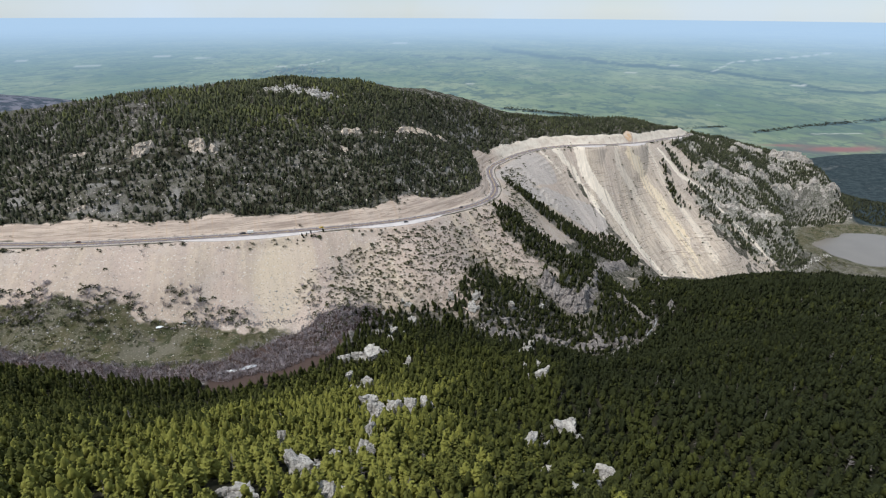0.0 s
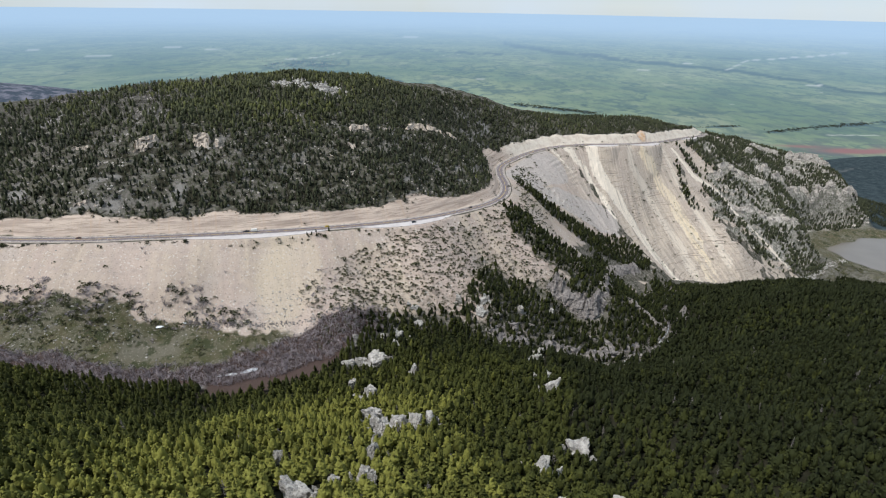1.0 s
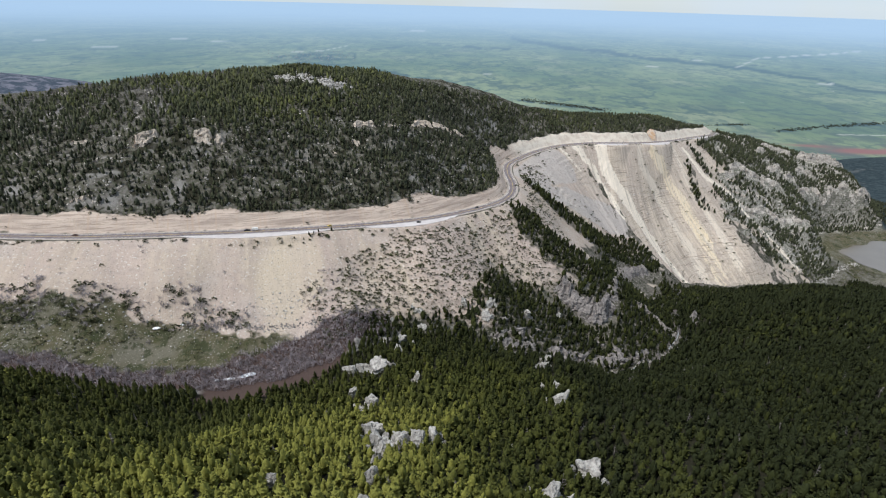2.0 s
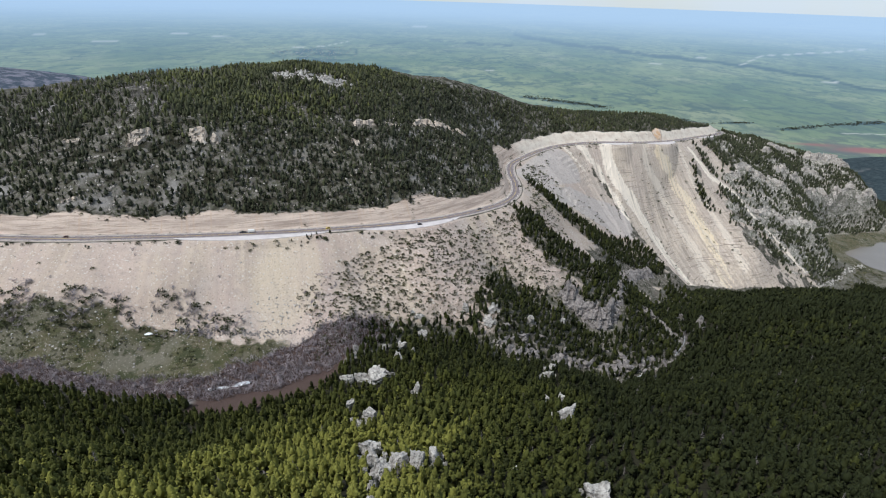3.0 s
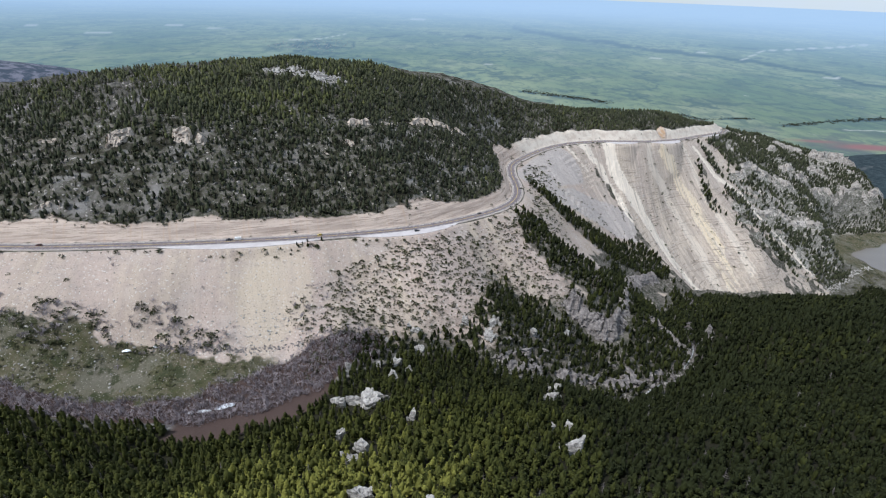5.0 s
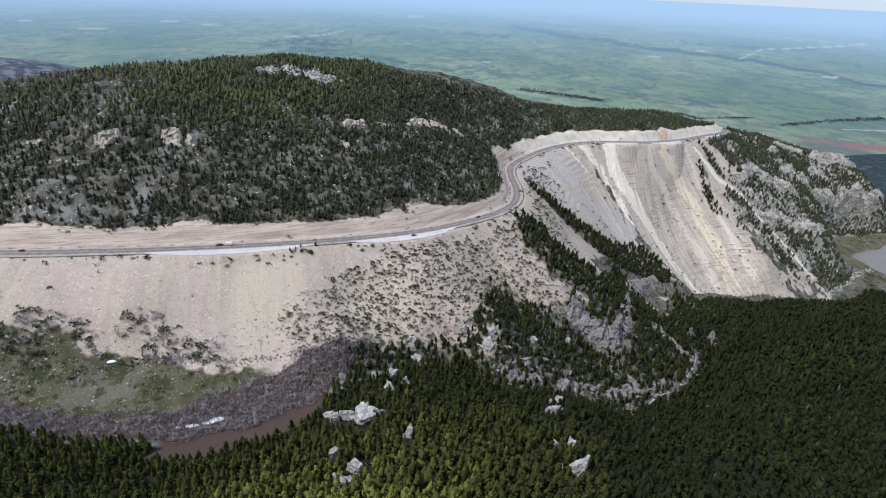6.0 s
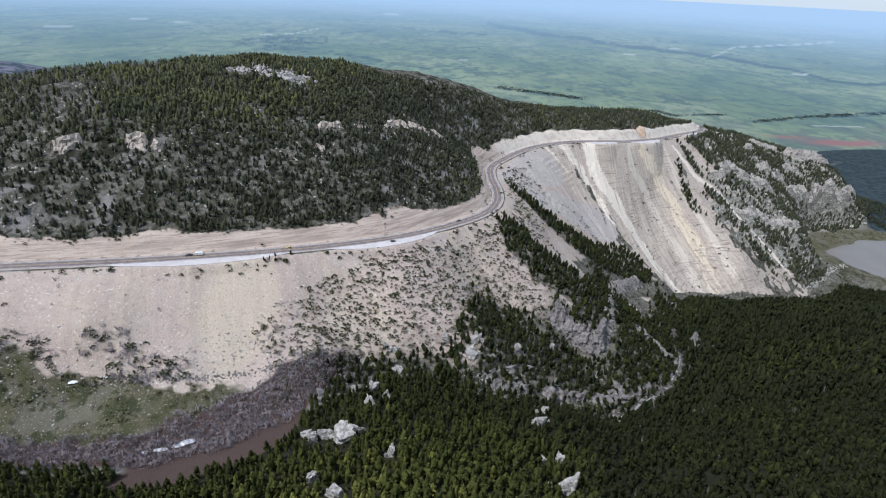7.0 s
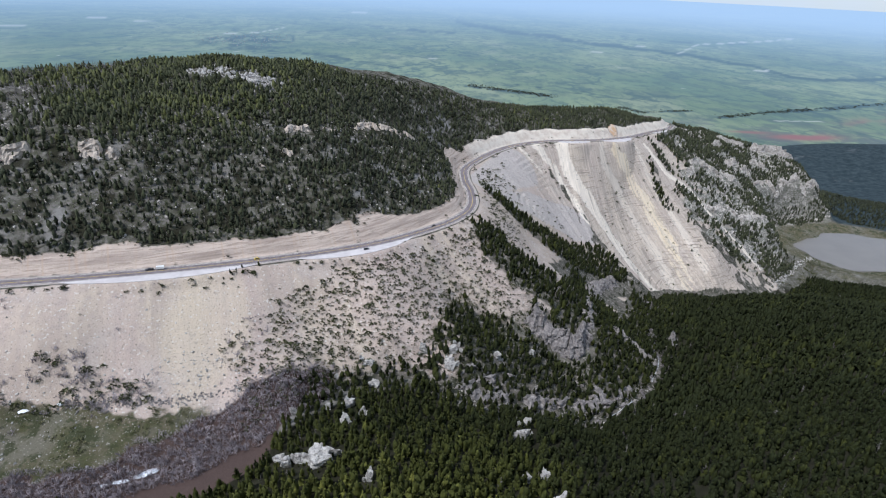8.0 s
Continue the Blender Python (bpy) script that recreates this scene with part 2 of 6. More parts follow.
    p.t.links.new(haze_glow.outputs[0], both.inputs[2])
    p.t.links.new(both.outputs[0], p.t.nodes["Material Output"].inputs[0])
    return p.m


def needle_paint(name, a, b, c3):
    p = Paint(name, 0.75, 0, 0.15)
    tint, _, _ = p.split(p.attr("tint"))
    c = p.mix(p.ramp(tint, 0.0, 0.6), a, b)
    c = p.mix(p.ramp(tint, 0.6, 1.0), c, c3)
    c = p.mix(p.ramp(p.noise(0.9, 4, None, 0.65), 0.42, 0.66, 0, 0.4), c, a)
    return p.color(c).bump(p.noise(1.6, 4, None, 0.7), 0.6, 0.4).m


def plain_mat(name, a, b, scale=0.5, rough=0.9, bump=0.3, detail=5, spec=0.2, metal=0.0):
    p = Paint(name, rough, metal, spec)
    n = p.noise(scale, detail)
    p.color(p.mix(p.ramp(n, 0.35, 0.65), a, b))
    if bump:
        p.bump(p.noise(scale * 3, detail), bump, 0.3)
    return p.m


def rock_paint(name, a, b, dark):
    p = Paint(name, 0.95, 0, 0.1)
    c = p.mix(p.ramp(p.noise(0.35, 5), 0.36, 0.64), a, b)
    c = p.mix(p.ramp(p.noise(1.0, 5, None, 0.65, (0.12, 0.12, 0.9)), 0.5, 0.72, 0, 0.8), c, dark)
    c = p.mix(p.ramp(p.noise(1.3, 6, None, 0.7), 0.5, 0.68, 0, 0.75), c, dark)
    c = p.mix(p.ramp(p.noise(1.0, 5, None, 0.65, (0.4, 0.4, 0.06)), 0.55, 0.68, 0, 0.6), c, dark)
    return p.color(c).bump(p.noise(0.9, 8, None, 0.65), 1.0, 1.2).m


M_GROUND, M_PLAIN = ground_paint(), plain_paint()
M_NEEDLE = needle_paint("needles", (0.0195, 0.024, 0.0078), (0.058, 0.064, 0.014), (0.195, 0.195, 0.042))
M_NEEDLE_HILL = needle_paint("needles_hill", (0.039, 0.044, 0.028), (0.073, 0.079, 0.040), (0.135, 0.142, 0.048))
M_BARK = plain_mat("bark", (0.09, 0.065, 0.05), (0.16, 0.12, 0.095), 2.0)
M_DEAD = plain_mat("dead_wood", (0.13, 0.115, 0.11), (0.20, 0.18, 0.17), 1.0, bump=0)
M_TWIG = plain_mat("twigs", (0.19, 0.165, 0.175), (0.34, 0.30, 0.31), 0.2, bump=0)
M_SHRUB = needle_paint("shrub_leaves", (0.034, 0.038, 0.018), (0.075, 0.078, 0.034), (0.14, 0.13, 0.07))
M_ROCK = rock_paint("pale_rock", (0.56, 0.53, 0.49), (0.38, 0.36, 0.335), (0.13, 0.12, 0.11))
M_CLIFF = rock_paint("cliff_rock", (0.34, 0.305, 0.285), (0.22, 0.20, 0.19), (0.085, 0.078, 0.074))
M_BLUFF = rock_paint("buff_cliff", (0.57, 0.52, 0.465), (0.44, 0.40, 0.36), (0.20, 0.18, 0.16))
M_BUFF = rock_paint("buff_face", (0.64, 0.55, 0.46), (0.54, 0.46, 0.385), (0.30, 0.25, 0.21))
M_SNOW = plain_mat("snow", (0.72, 0.75, 0.80), (0.85, 0.86, 0.88), 0.6, 0.6)
M_ASPHALT = plain_mat("asphalt", (0.150, 0.126, 0.130), (0.205, 0.175, 0.178), 0.25, 0.9, 0.2)
M_GRAVEL = plain_mat("gravel", (0.33, 0.285, 0.25), (0.41, 0.36, 0.315), 0.3, 0.95, 0.4)
M_PAVED = plain_mat("worn_paving", (0.49, 0.45, 0.44), (0.57, 0.53, 0.515), 0.15, 0.9, 0.2)
M_LINE = plain_mat("road_paint", (0.60, 0.57, 0.50), (0.72, 0.69, 0.62), 0.8, 0.7, 0)
M_YELLOW = plain_mat("yellow_road_paint", (0.50, 0.36, 0.10), (0.60, 0.44, 0.14), 0.8, 0.7, 0)


def water_paint():
    p = Paint("water", 0.2, 0, 0.35)
    p.color(p.mix(p.noise(0.02, 4), (0.155, 0.138, 0.12), (0.20, 0.178, 0.155)))
    return p.bump(p.noise(0.6, 4, None, 0.6, (1, 2.5, 1)), 0.15, 0.3).m


M_WATER = water_paint()
# house walls with distance haze put into their blue-grey colour
M_FAR_WALL = plain_mat("far_walls", (0.17, 0.21, 0.24), (0.30, 0.34, 0.37), 0.1, bump=0)

# ---------------------------------------------------------------- lie of the land
def lattice(ix, iy, seed):
    h = (ix * 374761393 + iy * 668265263 + seed * 974634777) & 0x7FFFFFFF
    h = ((h ^ (h >> 13)) * 1274126177) & 0x7FFFFFFF
    return ((h ^ (h >> 16)) & 0xFFFF) / 65535.0


def vnoise(x, y, seed=0):
    """Value noise, 0 to 1, on arrays."""
    x, y = np.asarray(x, float), np.asarray(y, float)
    fx, fy = np.floor(x), np.floor(y)
    ix, iy = fx.astype(np.int64), fy.astype(np.int64)
    a, b = x - fx, y - fy
    a, b = a * a * (3 - 2 * a), b * b * (3 - 2 * b)
    top = lattice(ix, iy, seed) * (1 - a) + lattice(ix + 1, iy, seed) * a
    low = lattice(ix, iy + 1, seed) * (1 - a) + lattice(ix + 1, iy + 1, seed) * a
    return top * (1 - b) + low * b


def fbm(x, y, seed=0, octaves=4):
    total, amp, norm = 0.0, 1.0, 0.0
    for o in range(octaves):
        total = total + amp * vnoise(x * 2 ** o, y * 2 ** o, seed + 17 * o)
        norm += amp
        amp *= 0.5
    return total / norm


def smooth(a, b, x):
    t = np.clip((x - a) / (b - a), 0, 1)
    return t * t * (3 - 2 * t)


def spline(points, step):
    """Catmull-Rom line through the points, every step metres or so."""
    p = np.array(points, float)
    p = np.vstack([2 * p[0] - p[1], p, 2 * p[-1] - p[-2]])
    out = []
    for i in range(1, len(p) - 2):
        n = max(1, int(np.linalg.norm(p[i + 1] - p[i]) / step))
        for k in range(n):
            t = k / n
            out.append(0.5 * (2 * p[i] + (p[i + 1] - p[i - 1]) * t + (2 * p[i - 1] - 5 * p[i] + 4 * p[i + 1] - p[i + 2]) * t ** 2
                              + (3 * p[i] - p[i - 1] - 3 * p[i + 1] + p[i + 2]) * t ** 3))
    out.append(p[-2])
    return np.array(out)


# the road's centre line, from the meadow side round the bend to the end of the ridge
ROAD = spline([(-760, 372, 12), (-560, 388, 8), (-371, 407, 2), (-288, 423, 0), (-204, 447, -3), (-114, 481, -7), (-39, 520, -11),
               (17, 568, -15), (47, 604, -16.5), (60, 640, -17.5), (62, 680, -18), (59, 722, -19), (62, 765, -19), (80, 803, -19.3),
               (115, 857, -20), (155, 898, -20.5), (206, 927, -21.5), (254, 942, -23), (309, 968, -27), (377, 1025, -35),
               (450, 1107, -45), (515, 1178, -54), (560, 1260, -66)], 7.0)
CREEK = spline([(-760, 300, -38), (-420, 306, -47), (-300, 296, -54), (-235, 293, -58), (-165, 303, -62), (-112, 335, -64), (-62, 388, -66),
                (-5, 412, -72), (60, 398, -90), (129, 408, -114), (184, 442, -125), (240, 508, -138), (268, 590, -150), (313, 690, -175),
                (372, 776, -207), (470, 816, -232), (560, 846, -247), (640, 912, -266), (730, 985, -278), (800, 1060, -290)], 9.0)

# guide lines of the ground, each from one landmark to the next
NOSE = [(0, -90, 128), (0, 40, 84), (-46, 104, 46), (-27, 115, 43), (-63, 133, 33), (42, 156, 11), (74, 141, 13), (-28, 186, 5), (-3, 194, 0),
        (65, 186, -8), (14, 233, -18), (63, 259, -28), (62, 288, -41), (-62, 269, -37), (-70, 285, -42), (-62, 312, -47), (-28, 289, -41),
        (27, 307, -46), (66, 335, -61), (76, 360, -68), (-20, 350, -55)]
NEAR_SLOPE = [(-700, -60, 130), (-400, 40, 82), (-300, 130, 40), (-192, 177, 0), (-350, 220, 0), (-136, 271, -52), (-242, 270, -52), (-125, 297, -58),
              (-420, 270, -38), (93, 218, -15), (129, 218, -6), (197, 241, -12), (300, 150, 35), (136, 293, -43), (214, 340, -60), (321, 392, -63),
              (450, 330, -45), (363, 517, -98), (318, 606, -146), (428, 690, -163), (480, 640, -138), (556, 760, -208), (690, 895, -278), (700, 560, -130), (900, 760, -215), (820, 850, -258), (770, 985, -283),
              (935, 960, -288), (700, 100, 40), (1200, 500, -120), (1300, 900, -285)]
MEADOW = [(-270, 320, -53), (-200, 311, -57), (-241, 350, -51), (-330, 318, -50), (-215, 352, -51), (-173, 368, -46), (-128, 382, -53), (-90, 377, -55), (-44, 412, -60)]
SCREE = [(-319, 357, -17), (-257, 362, -36), (-242, 377, -21), (-450, 360, -20), (-82, 447, -39), (-28, 458, -32), (30, 522, -47), (38, 436, -60),
         (61, 480, -76), (90, 470, -84), (118, 515, -76), (127, 486, -102), (157, 463, -108)]
SPUR = [(110, 580, -52), (129, 634, -68), (160, 585, -86), (205, 632, -126), (119, 710, -47), (237, 756, -137), (249, 812, -122), (170, 690, -88),
        (215, 540, -122), (190, 500, -116), (310, 760, -172)]
SCARP = [(224, 885, -67), (300, 880, -115), (345, 930, -98), (410, 955, -95), (363, 797, -200), (494, 855, -200), (638, 930, -252),
         (625, 1061, -172), (710, 1050, -221), (752, 1000, -272), (465, 1047, -76), (549, 1076, -103), (640, 1180, -110), (720, 1260, -122),
         (815, 1345, -138), (911, 1341, -163), (951, 1342, -178), (847, 1269, -198), (887, 1225, -235), (880, 1185, -288), (1010, 1330, -250), (1060, 1300, -290)]
HILL = [(-217, 485, 26), (-195, 516, 36), (-121, 530, 22), (-57, 545, 14), (-310, 505, 62),
        (-258, 520, 63), (-115, 620, 58), (-222, 688, 102), (-193, 690, 103), (-290, 560, 84), (-269, 635, 88), (-345, 455, 36), (-365, 500, 56), (-420, 460, 32),
        (15, 678, 16), (0, 600, 2), (30, 770, 6), (334, 1026, -11), (90, 905, 8), (200, 990, 0), (300, 1040, -3), (-560, 520, 50), (-700, 480, 40)]
CREST = [(-720, 620, 62), (-531, 650, 72), (-491, 690, 82), (-440, 715, 88), (-384, 740, 93), (-318, 760, 98), (-247, 770, 104), (-205, 775, 103), (-162, 785, 99),
         (-103, 800, 86), (-58, 820, 72), (-2, 860, 57), (61, 920, 36), (164, 1005, 13), (283, 1085, -3), (384, 1135, -14), (473, 1180, -40)]
BEYOND = [(-700, 900, 20), (-250, 1000, 40), (0, 1150, -30), (250, 1350, -120), (-250, 1400, -150), (-900, 1500, -200), (0, 1800, -340), (700, 1600, -210), (900, 1900, -400),
          (500, 2300, -440), (-500, 2300, -430), (1300, 1480, -320), (1500, 1800, -390), (1230, 1300, -293), (1700, 2250, -366), (1950, 2260, -350), (1600, 2600, -450),
          (2300, 2200, -340), (-1674, 1950, -92), (-1289, 1960, -118), (-1050, 2000, -210), (-2200, 1900, -40), (-1500, 2500, -420), (2300, 1500, -360), (-1600, 600, 40),
          (-1500, 1300, -60), (2300, 600, -150), (1000, 0, 60), (1000, 1100, -292), (900, 1080, -292),
          (-1500, 2750, -530), (0, 2750, -530), (1400, 2750, -520), (2200, 2750, -500), (2900, 2350, -460)]


def road_edges():
    """The verge on the valley side of the road."""
    d = np.gradient(ROAD, axis=0)
    d = d / np.linalg.norm(d[:, :2], axis=1)[:, None]
    side = np.stack([d[:, 1], -d[:, 0]], 1)
    low = np.column_stack([ROAD[:, :2] + 10 * side, ROAD[:, 2] - 1.0])
    run = np.concatenate([[0], np.cumsum(np.hypot(*np.diff(ROAD[:, :2], axis=0).T))])
    far = np.clip((run - 980) / 100, 0, 1)[:, None]
    high = np.column_stack([ROAD[:, :2] - (17 + 2 * far) * side, ROAD[:, 2] + 11 + 2.5 * far[:, 0]])
    return [tuple(p) for p in low[::5]] + [tuple(p) for p in high[2::6]]


GUIDE = np.array(NOSE + NEAR_SLOPE + MEADOW + SCREE + SPUR + SCARP + HILL + CREST + BEYOND + road_edges() + [tuple(p) for p in CREEK[::4]], float)


def plate(r2):
    return np.where(r2 > 1e-12, 0.5 * r2 * np.log(np.maximum(r2, 1e-12)), 0.0)


def fit_plate():
    xy = GUIDE[:, :2] / 1000
    n = len(xy)
    k = plate(((xy[:, None] - xy[None]) ** 2).sum(2)) + 2e-5 * np.eye(n)
    a = np.zeros((n + 3, n + 3))
    a[:n, :n], a[:n, n], a[:n, n + 1:], a[n, :n], a[n + 1:, :n] = k, 1, xy, 1, xy.T
    return np.linalg.solve(a, np.concatenate([GUIDE[:, 2], np.zeros(3)]))


PLATE = fit_plate()


def lie(x, y):
    """The smooth lie of the land."""
    x, y = np.ravel(x) / 1000, np.ravel(y) / 1000
    z = PLATE[-3] + PLATE[-2] * x + PLATE[-1] * y
    for (gx, gy, _), w in zip(GUIDE, PLATE):
        z = z + w * plate((x - gx / 1000) ** 2 + (y - gy / 1000) ** 2)
    return z


def along(line, x, y):
    """Distance from a line (left of it positive), the way along it and its height there."""
    best = np.full(len(x), 1e12)
    sgn, way, high = np.zeros(len(x)), np.zeros(len(x)), np.zeros(len(x))
    run = 0.0
    for a, b in zip(line[:-1], line[1:]):
        d = b - a
        ln = math.hypot(d[0], d[1])
        t = np.clip(((x - a[0]) * d[0] + (y - a[1]) * d[1]) / ln ** 2, 0, 1)
        ex, ey = x - a[0] - t * d[0], y - a[1] - t * d[1]
        r = ex * ex + ey * ey
        m = r < best
        best[m] = r[m]
        sgn[m] = np.sign(d[0] * ey - d[1] * ex)[m]
        way[m] = (run + t * ln)[m]
        high[m] = (a[2] + t * d[2])[m]
        run += ln
    return np.sqrt(best) * np.where(sgn == 0, 1, sgn), way, high


ROAD_RUN = np.concatenate([[0], np.cumsum(np.hypot(*np.diff(ROAD[:, :2], axis=0).T))])


def station(x, y):
    """How far along the road the point beside (x, y) lies."""
    return float(ROAD_RUN[np.argmin((ROAD[:, 0] - x) ** 2 + (ROAD[:, 1] - y) ** 2)])


# lay-bys: from, to (metres along the road), greatest width
LAYBYS = [(station(-255, 432), station(-128, 476), 9.0), (station(-100, 487), station(-8, 545), 10.0), (station(222, 932), station(278, 952), 11.0), (station(300, 964), station(372, 1020), 15.0), (station(440, 1095), station(500, 1160), 8.0)]
BARE_END = station(440, 1095)


def layby_width(u):
    w = np.zeros_like(u)
    for a, b, most in LAYBYS:
        t = np.clip((u - a) / (b - a), 0, 1)
        w = np.maximum(w, most * np.sin(np.pi * t) ** 0.7)
    return w


# how far from the creek the near wood stops: x, distance
EDGE_X, EDGE_C = (-230, -190, -165, -140, -118, -100, -92, -88, -80, -40), (-3, -5, -7, -9, -12, -14, -11, -6, -1, -3)
# the draw that runs down beside the nose
GULLY = np.array([(126, 425), (112, 340), (95, 268), (83, 225), (77, 197), (70, 150)], float)
# runs of pines on the slopes past the scarp: line in plan, half width above and below
PINE_RUNS = [([(500, 1175), (531, 1195), (572, 1170), (627, 1148), (682, 1155), (736, 1176)], 34, 16), ([(640, 1235), (702, 1254), (745, 1264), (798, 1269), (852, 1287), (908, 1300)], 22, 20),
             ([(466, 1094), (500, 1076), (529, 1058), (582, 1074)], 20, 10), ([(490, 942), (517, 926), (541, 923), (569, 917)], 8, 15), ([(590, 1007), (634, 1011), (656, 999), (671, 986)], 13, 17),
             ([(893, 1249), (942, 1262), (996, 1279), (1050, 1290)], 16, 26), ([(429, 1039), (444, 1008), (466, 972), (497, 965)], 11, 9), ([(667, 1095), (696, 1087), (740, 1110)], 14, 12),
             ([(760, 1180), (820, 1225), (881, 1248)], 12, 14), ([(404, 990), (411, 943), (426, 926)], 5, 7)]
# strips of pines on the spur below the bend
STRIP_UPPER = np.array([(99, 701), (124, 688), (156, 684), (194, 703), (247, 746), (273, 764)], float)
STRIP_LOWER = np.array([(71, 587), (84, 570), (111, 555), (135, 550), (164, 556)], float)
# the foot of the talus above the meadow; the edge of the scrub beside the buff chute: y, x
FOOT = np.array([(-760, 330, 0), (-420, 336, 0), (-297, 342, 0), (-268, 352, 0), (-219, 357, 0), (-183, 360, 0), (-158, 366, 0), (-137, 375, 0), (-118, 382, 0), (-92, 397, 0), (-50, 418, 0)], float)
SCRUB_EDGE = ((370, 382, 397, 419, 436, 448, 475), (-112, -121, -140, -137, -117, -110, -70))


def swath(line, x, y, w0, w1):
    """1 within a band round a line in plan, whose half width goes from w0 to w1."""
    best = np.full(len(x), -9.0)
    runs = np.concatenate([[0], np.cumsum(np.hypot(*np.diff(line, axis=0).T))])
    for k in range(len(line) - 1):
        d = line[k + 1] - line[k]
        t = np.clip(((x - line[k, 0]) * d[0] + (y - line[k, 1]) * d[1]) / (d @ d), 0, 1)
        r = np.hypot(x - line[k, 0] - t * d[0], y - line[k, 1] - t * d[1])
        w = w0 + (w1 - w0) * (runs[k] + t * (runs[k + 1] - runs[k])) / runs[-1]
        best = np.maximum(best, 1 - r / w)
    return smooth(-0.12, 0.18, best)


def land(x, y, zones=False):
    """Height of the ground, with the road cut in; with zones also what covers it."""
    shape = np.shape(x)
    x, y = np.ravel(x).astype(float), np.ravel(y).astype(float)
    z = lie(x, y)
    s, u, zr = along(ROAD, x, y)
    c, cu, zc = along(CREEK, x, y)
    near = smooth(2200, 1500, np.hypot(x, y - 200))
    below = smooth(-8, -30, s) * smooth(0, 40, c)
    slope_zone = smooth(-6, -11, s) * smooth(-3, 12, c - 25 * smooth(185, 225, x) * smooth(350, 325, x) + 16 * smooth(335, 370, x)) * smooth(BARE_END + 60, BARE_END - 20, u)
    strip = np.minimum(1, swath(STRIP_UPPER, x + 14 * (fbm(x / 16, y / 16, 83, 3) - 0.5), y, 15, 32) + swath(STRIP_LOWER, x, y + 18 * (fbm(x / 16, y / 16, 85, 3) - 0.5), 18, 33))
    gorge_side = smooth(112, 80, c + 75 * smooth(185, 250, x) + 22 * (fbm(x / 25, y / 25, 67, 3) - 0.5)) * smooth(-30, -12, c) * smooth(20, 60, x) * np.where(c > 8, smooth(330, 290, x), smooth(640, 560, x))
    rough = (fbm(x / 45, y / 45, 3) - 0.5) * 9 + (fbm(x / 11, y / 11, 5, 3) - 0.5) * 2.4
    z = z + rough * near * (0.12 + 0.88 * smooth(18, 75, np.abs(s))) * (1 - 0.75 * slope_zone) * smooth(4, 40, np.abs(c) + 4)
    # gullies down the slopes below the road
    scarp = smooth(station(62, 765) - 20, station(80, 803), u)
    gully = (fbm(u / 16, s / 160, 9, 3) - 0.5) * (2.2 + 3.0 * scarp) + (vnoise(u / 5, s / 90, 21) - 0.5) * (0.5 + 1.2 * scarp)
    z = z + gully * slope_zone * smooth(-10, -45, s)
    # ledges of bedded rock on the steep scarp, the gorge wall and the far cliffs
    step = 6.0
    zz = z + 7 * (fbm(x / 30, y / 30, 33, 4) - 0.5)
    ledged = (np.floor(zz / step) + smooth(0.62, 0.95, zz / step - np.floor(zz / step))) * step
    ledge = scarp * slope_zone * smooth(0.50, 0.62, fbm(u / 70 + 3, s / 120, 31, 2)) * smooth(-14, -30, s)
    cliffs = smooth(470, 560, x - 0.25 * (y - 1050)) * smooth(900, 980, y) * smooth(1480, 1400, y) * smooth(-278, -262, z) * 0.45
    gorge = smooth(46, 30, np.hypot((x - 130) / 1.3, y - 500)) * 0.35
    rim = np.maximum(np.maximum(ledge * 0.7, cliffs), gorge)
    z = z + (ledged - z) * rim
    rim = np.maximum(np.maximum(np.maximum(ledge * 0.3, cliffs), gorge), 0.9 * smooth(455, 520, x - 0.25 * (y - 1050)) * smooth(880, 940, y) * smooth(1480, 1400, y) * smooth(-282, -270, z) * smooth(0.36, 0.46, fbm(x / 30, (y + z) / 14, 35, 4)) * smooth(14, 30, c))
    # the road, its cut bank and its fill
    half = 5.6
    w = layby_width(u)
    bank = zr + np.maximum(0, s - half - 1.6) * (1.2 + 0.14 * (vnoise(u / 18, u * 0, 47) - 0.5)) + (fbm(u / 9, s / 4, 41, 3) - 0.5) * 3.0 * smooth(8, 14, s)
    bank = bank + 1.3 * (vnoise(u / 60, bank / 3.0, 43) - 0.5) * smooth(8, 12, s)
    fill = zr - np.maximum(0, -s - half - w - 2.0) * 2.0
    z = np.where(s >= 0, np.where(s < 60, np.minimum(z, bank), z), np.where(s > -44, np.maximum(np.minimum(z, zr + 30), fill), z))
    flat = smooth(half + 4.5, half + 2.0, np.where(s < 0, -s - w, s))
    z = z + (zr - 0.25 - z) * flat
    # the lake's bed and its flat shore
    lake = np.hypot((x - 968) / 1.25, y - 1105)
    z = z + smooth(190, 150, lake) * (-290.6 + 7 * smooth(100, 150, lake) - z)
    if not zones:
        return z.reshape(shape)
    cut = np.where(s > 0, smooth(half, half + 2, s) * smooth(-3.2, -0.6, z - bank + 2.2 * (vnoise(u / 7, s / 5, 53) - 0.5)) * smooth(34, 27, s), 0)
    bare = slope_zone * (1 - 0.9 * gorge_side) * (1 - 0.55 * strip)
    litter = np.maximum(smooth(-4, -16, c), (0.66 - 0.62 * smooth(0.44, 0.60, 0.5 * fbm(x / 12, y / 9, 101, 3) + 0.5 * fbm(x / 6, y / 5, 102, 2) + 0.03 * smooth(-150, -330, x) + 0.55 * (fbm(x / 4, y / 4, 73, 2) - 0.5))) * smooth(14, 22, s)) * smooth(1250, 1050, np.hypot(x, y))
    fo, *_ = along(FOOT, x, y)
    low = fo + 9 * (fbm(x / 20, y / 20, 59, 3) - 0.5) + 12 * (fbm(x / 6, y / 6, 60, 2) - 0.5)
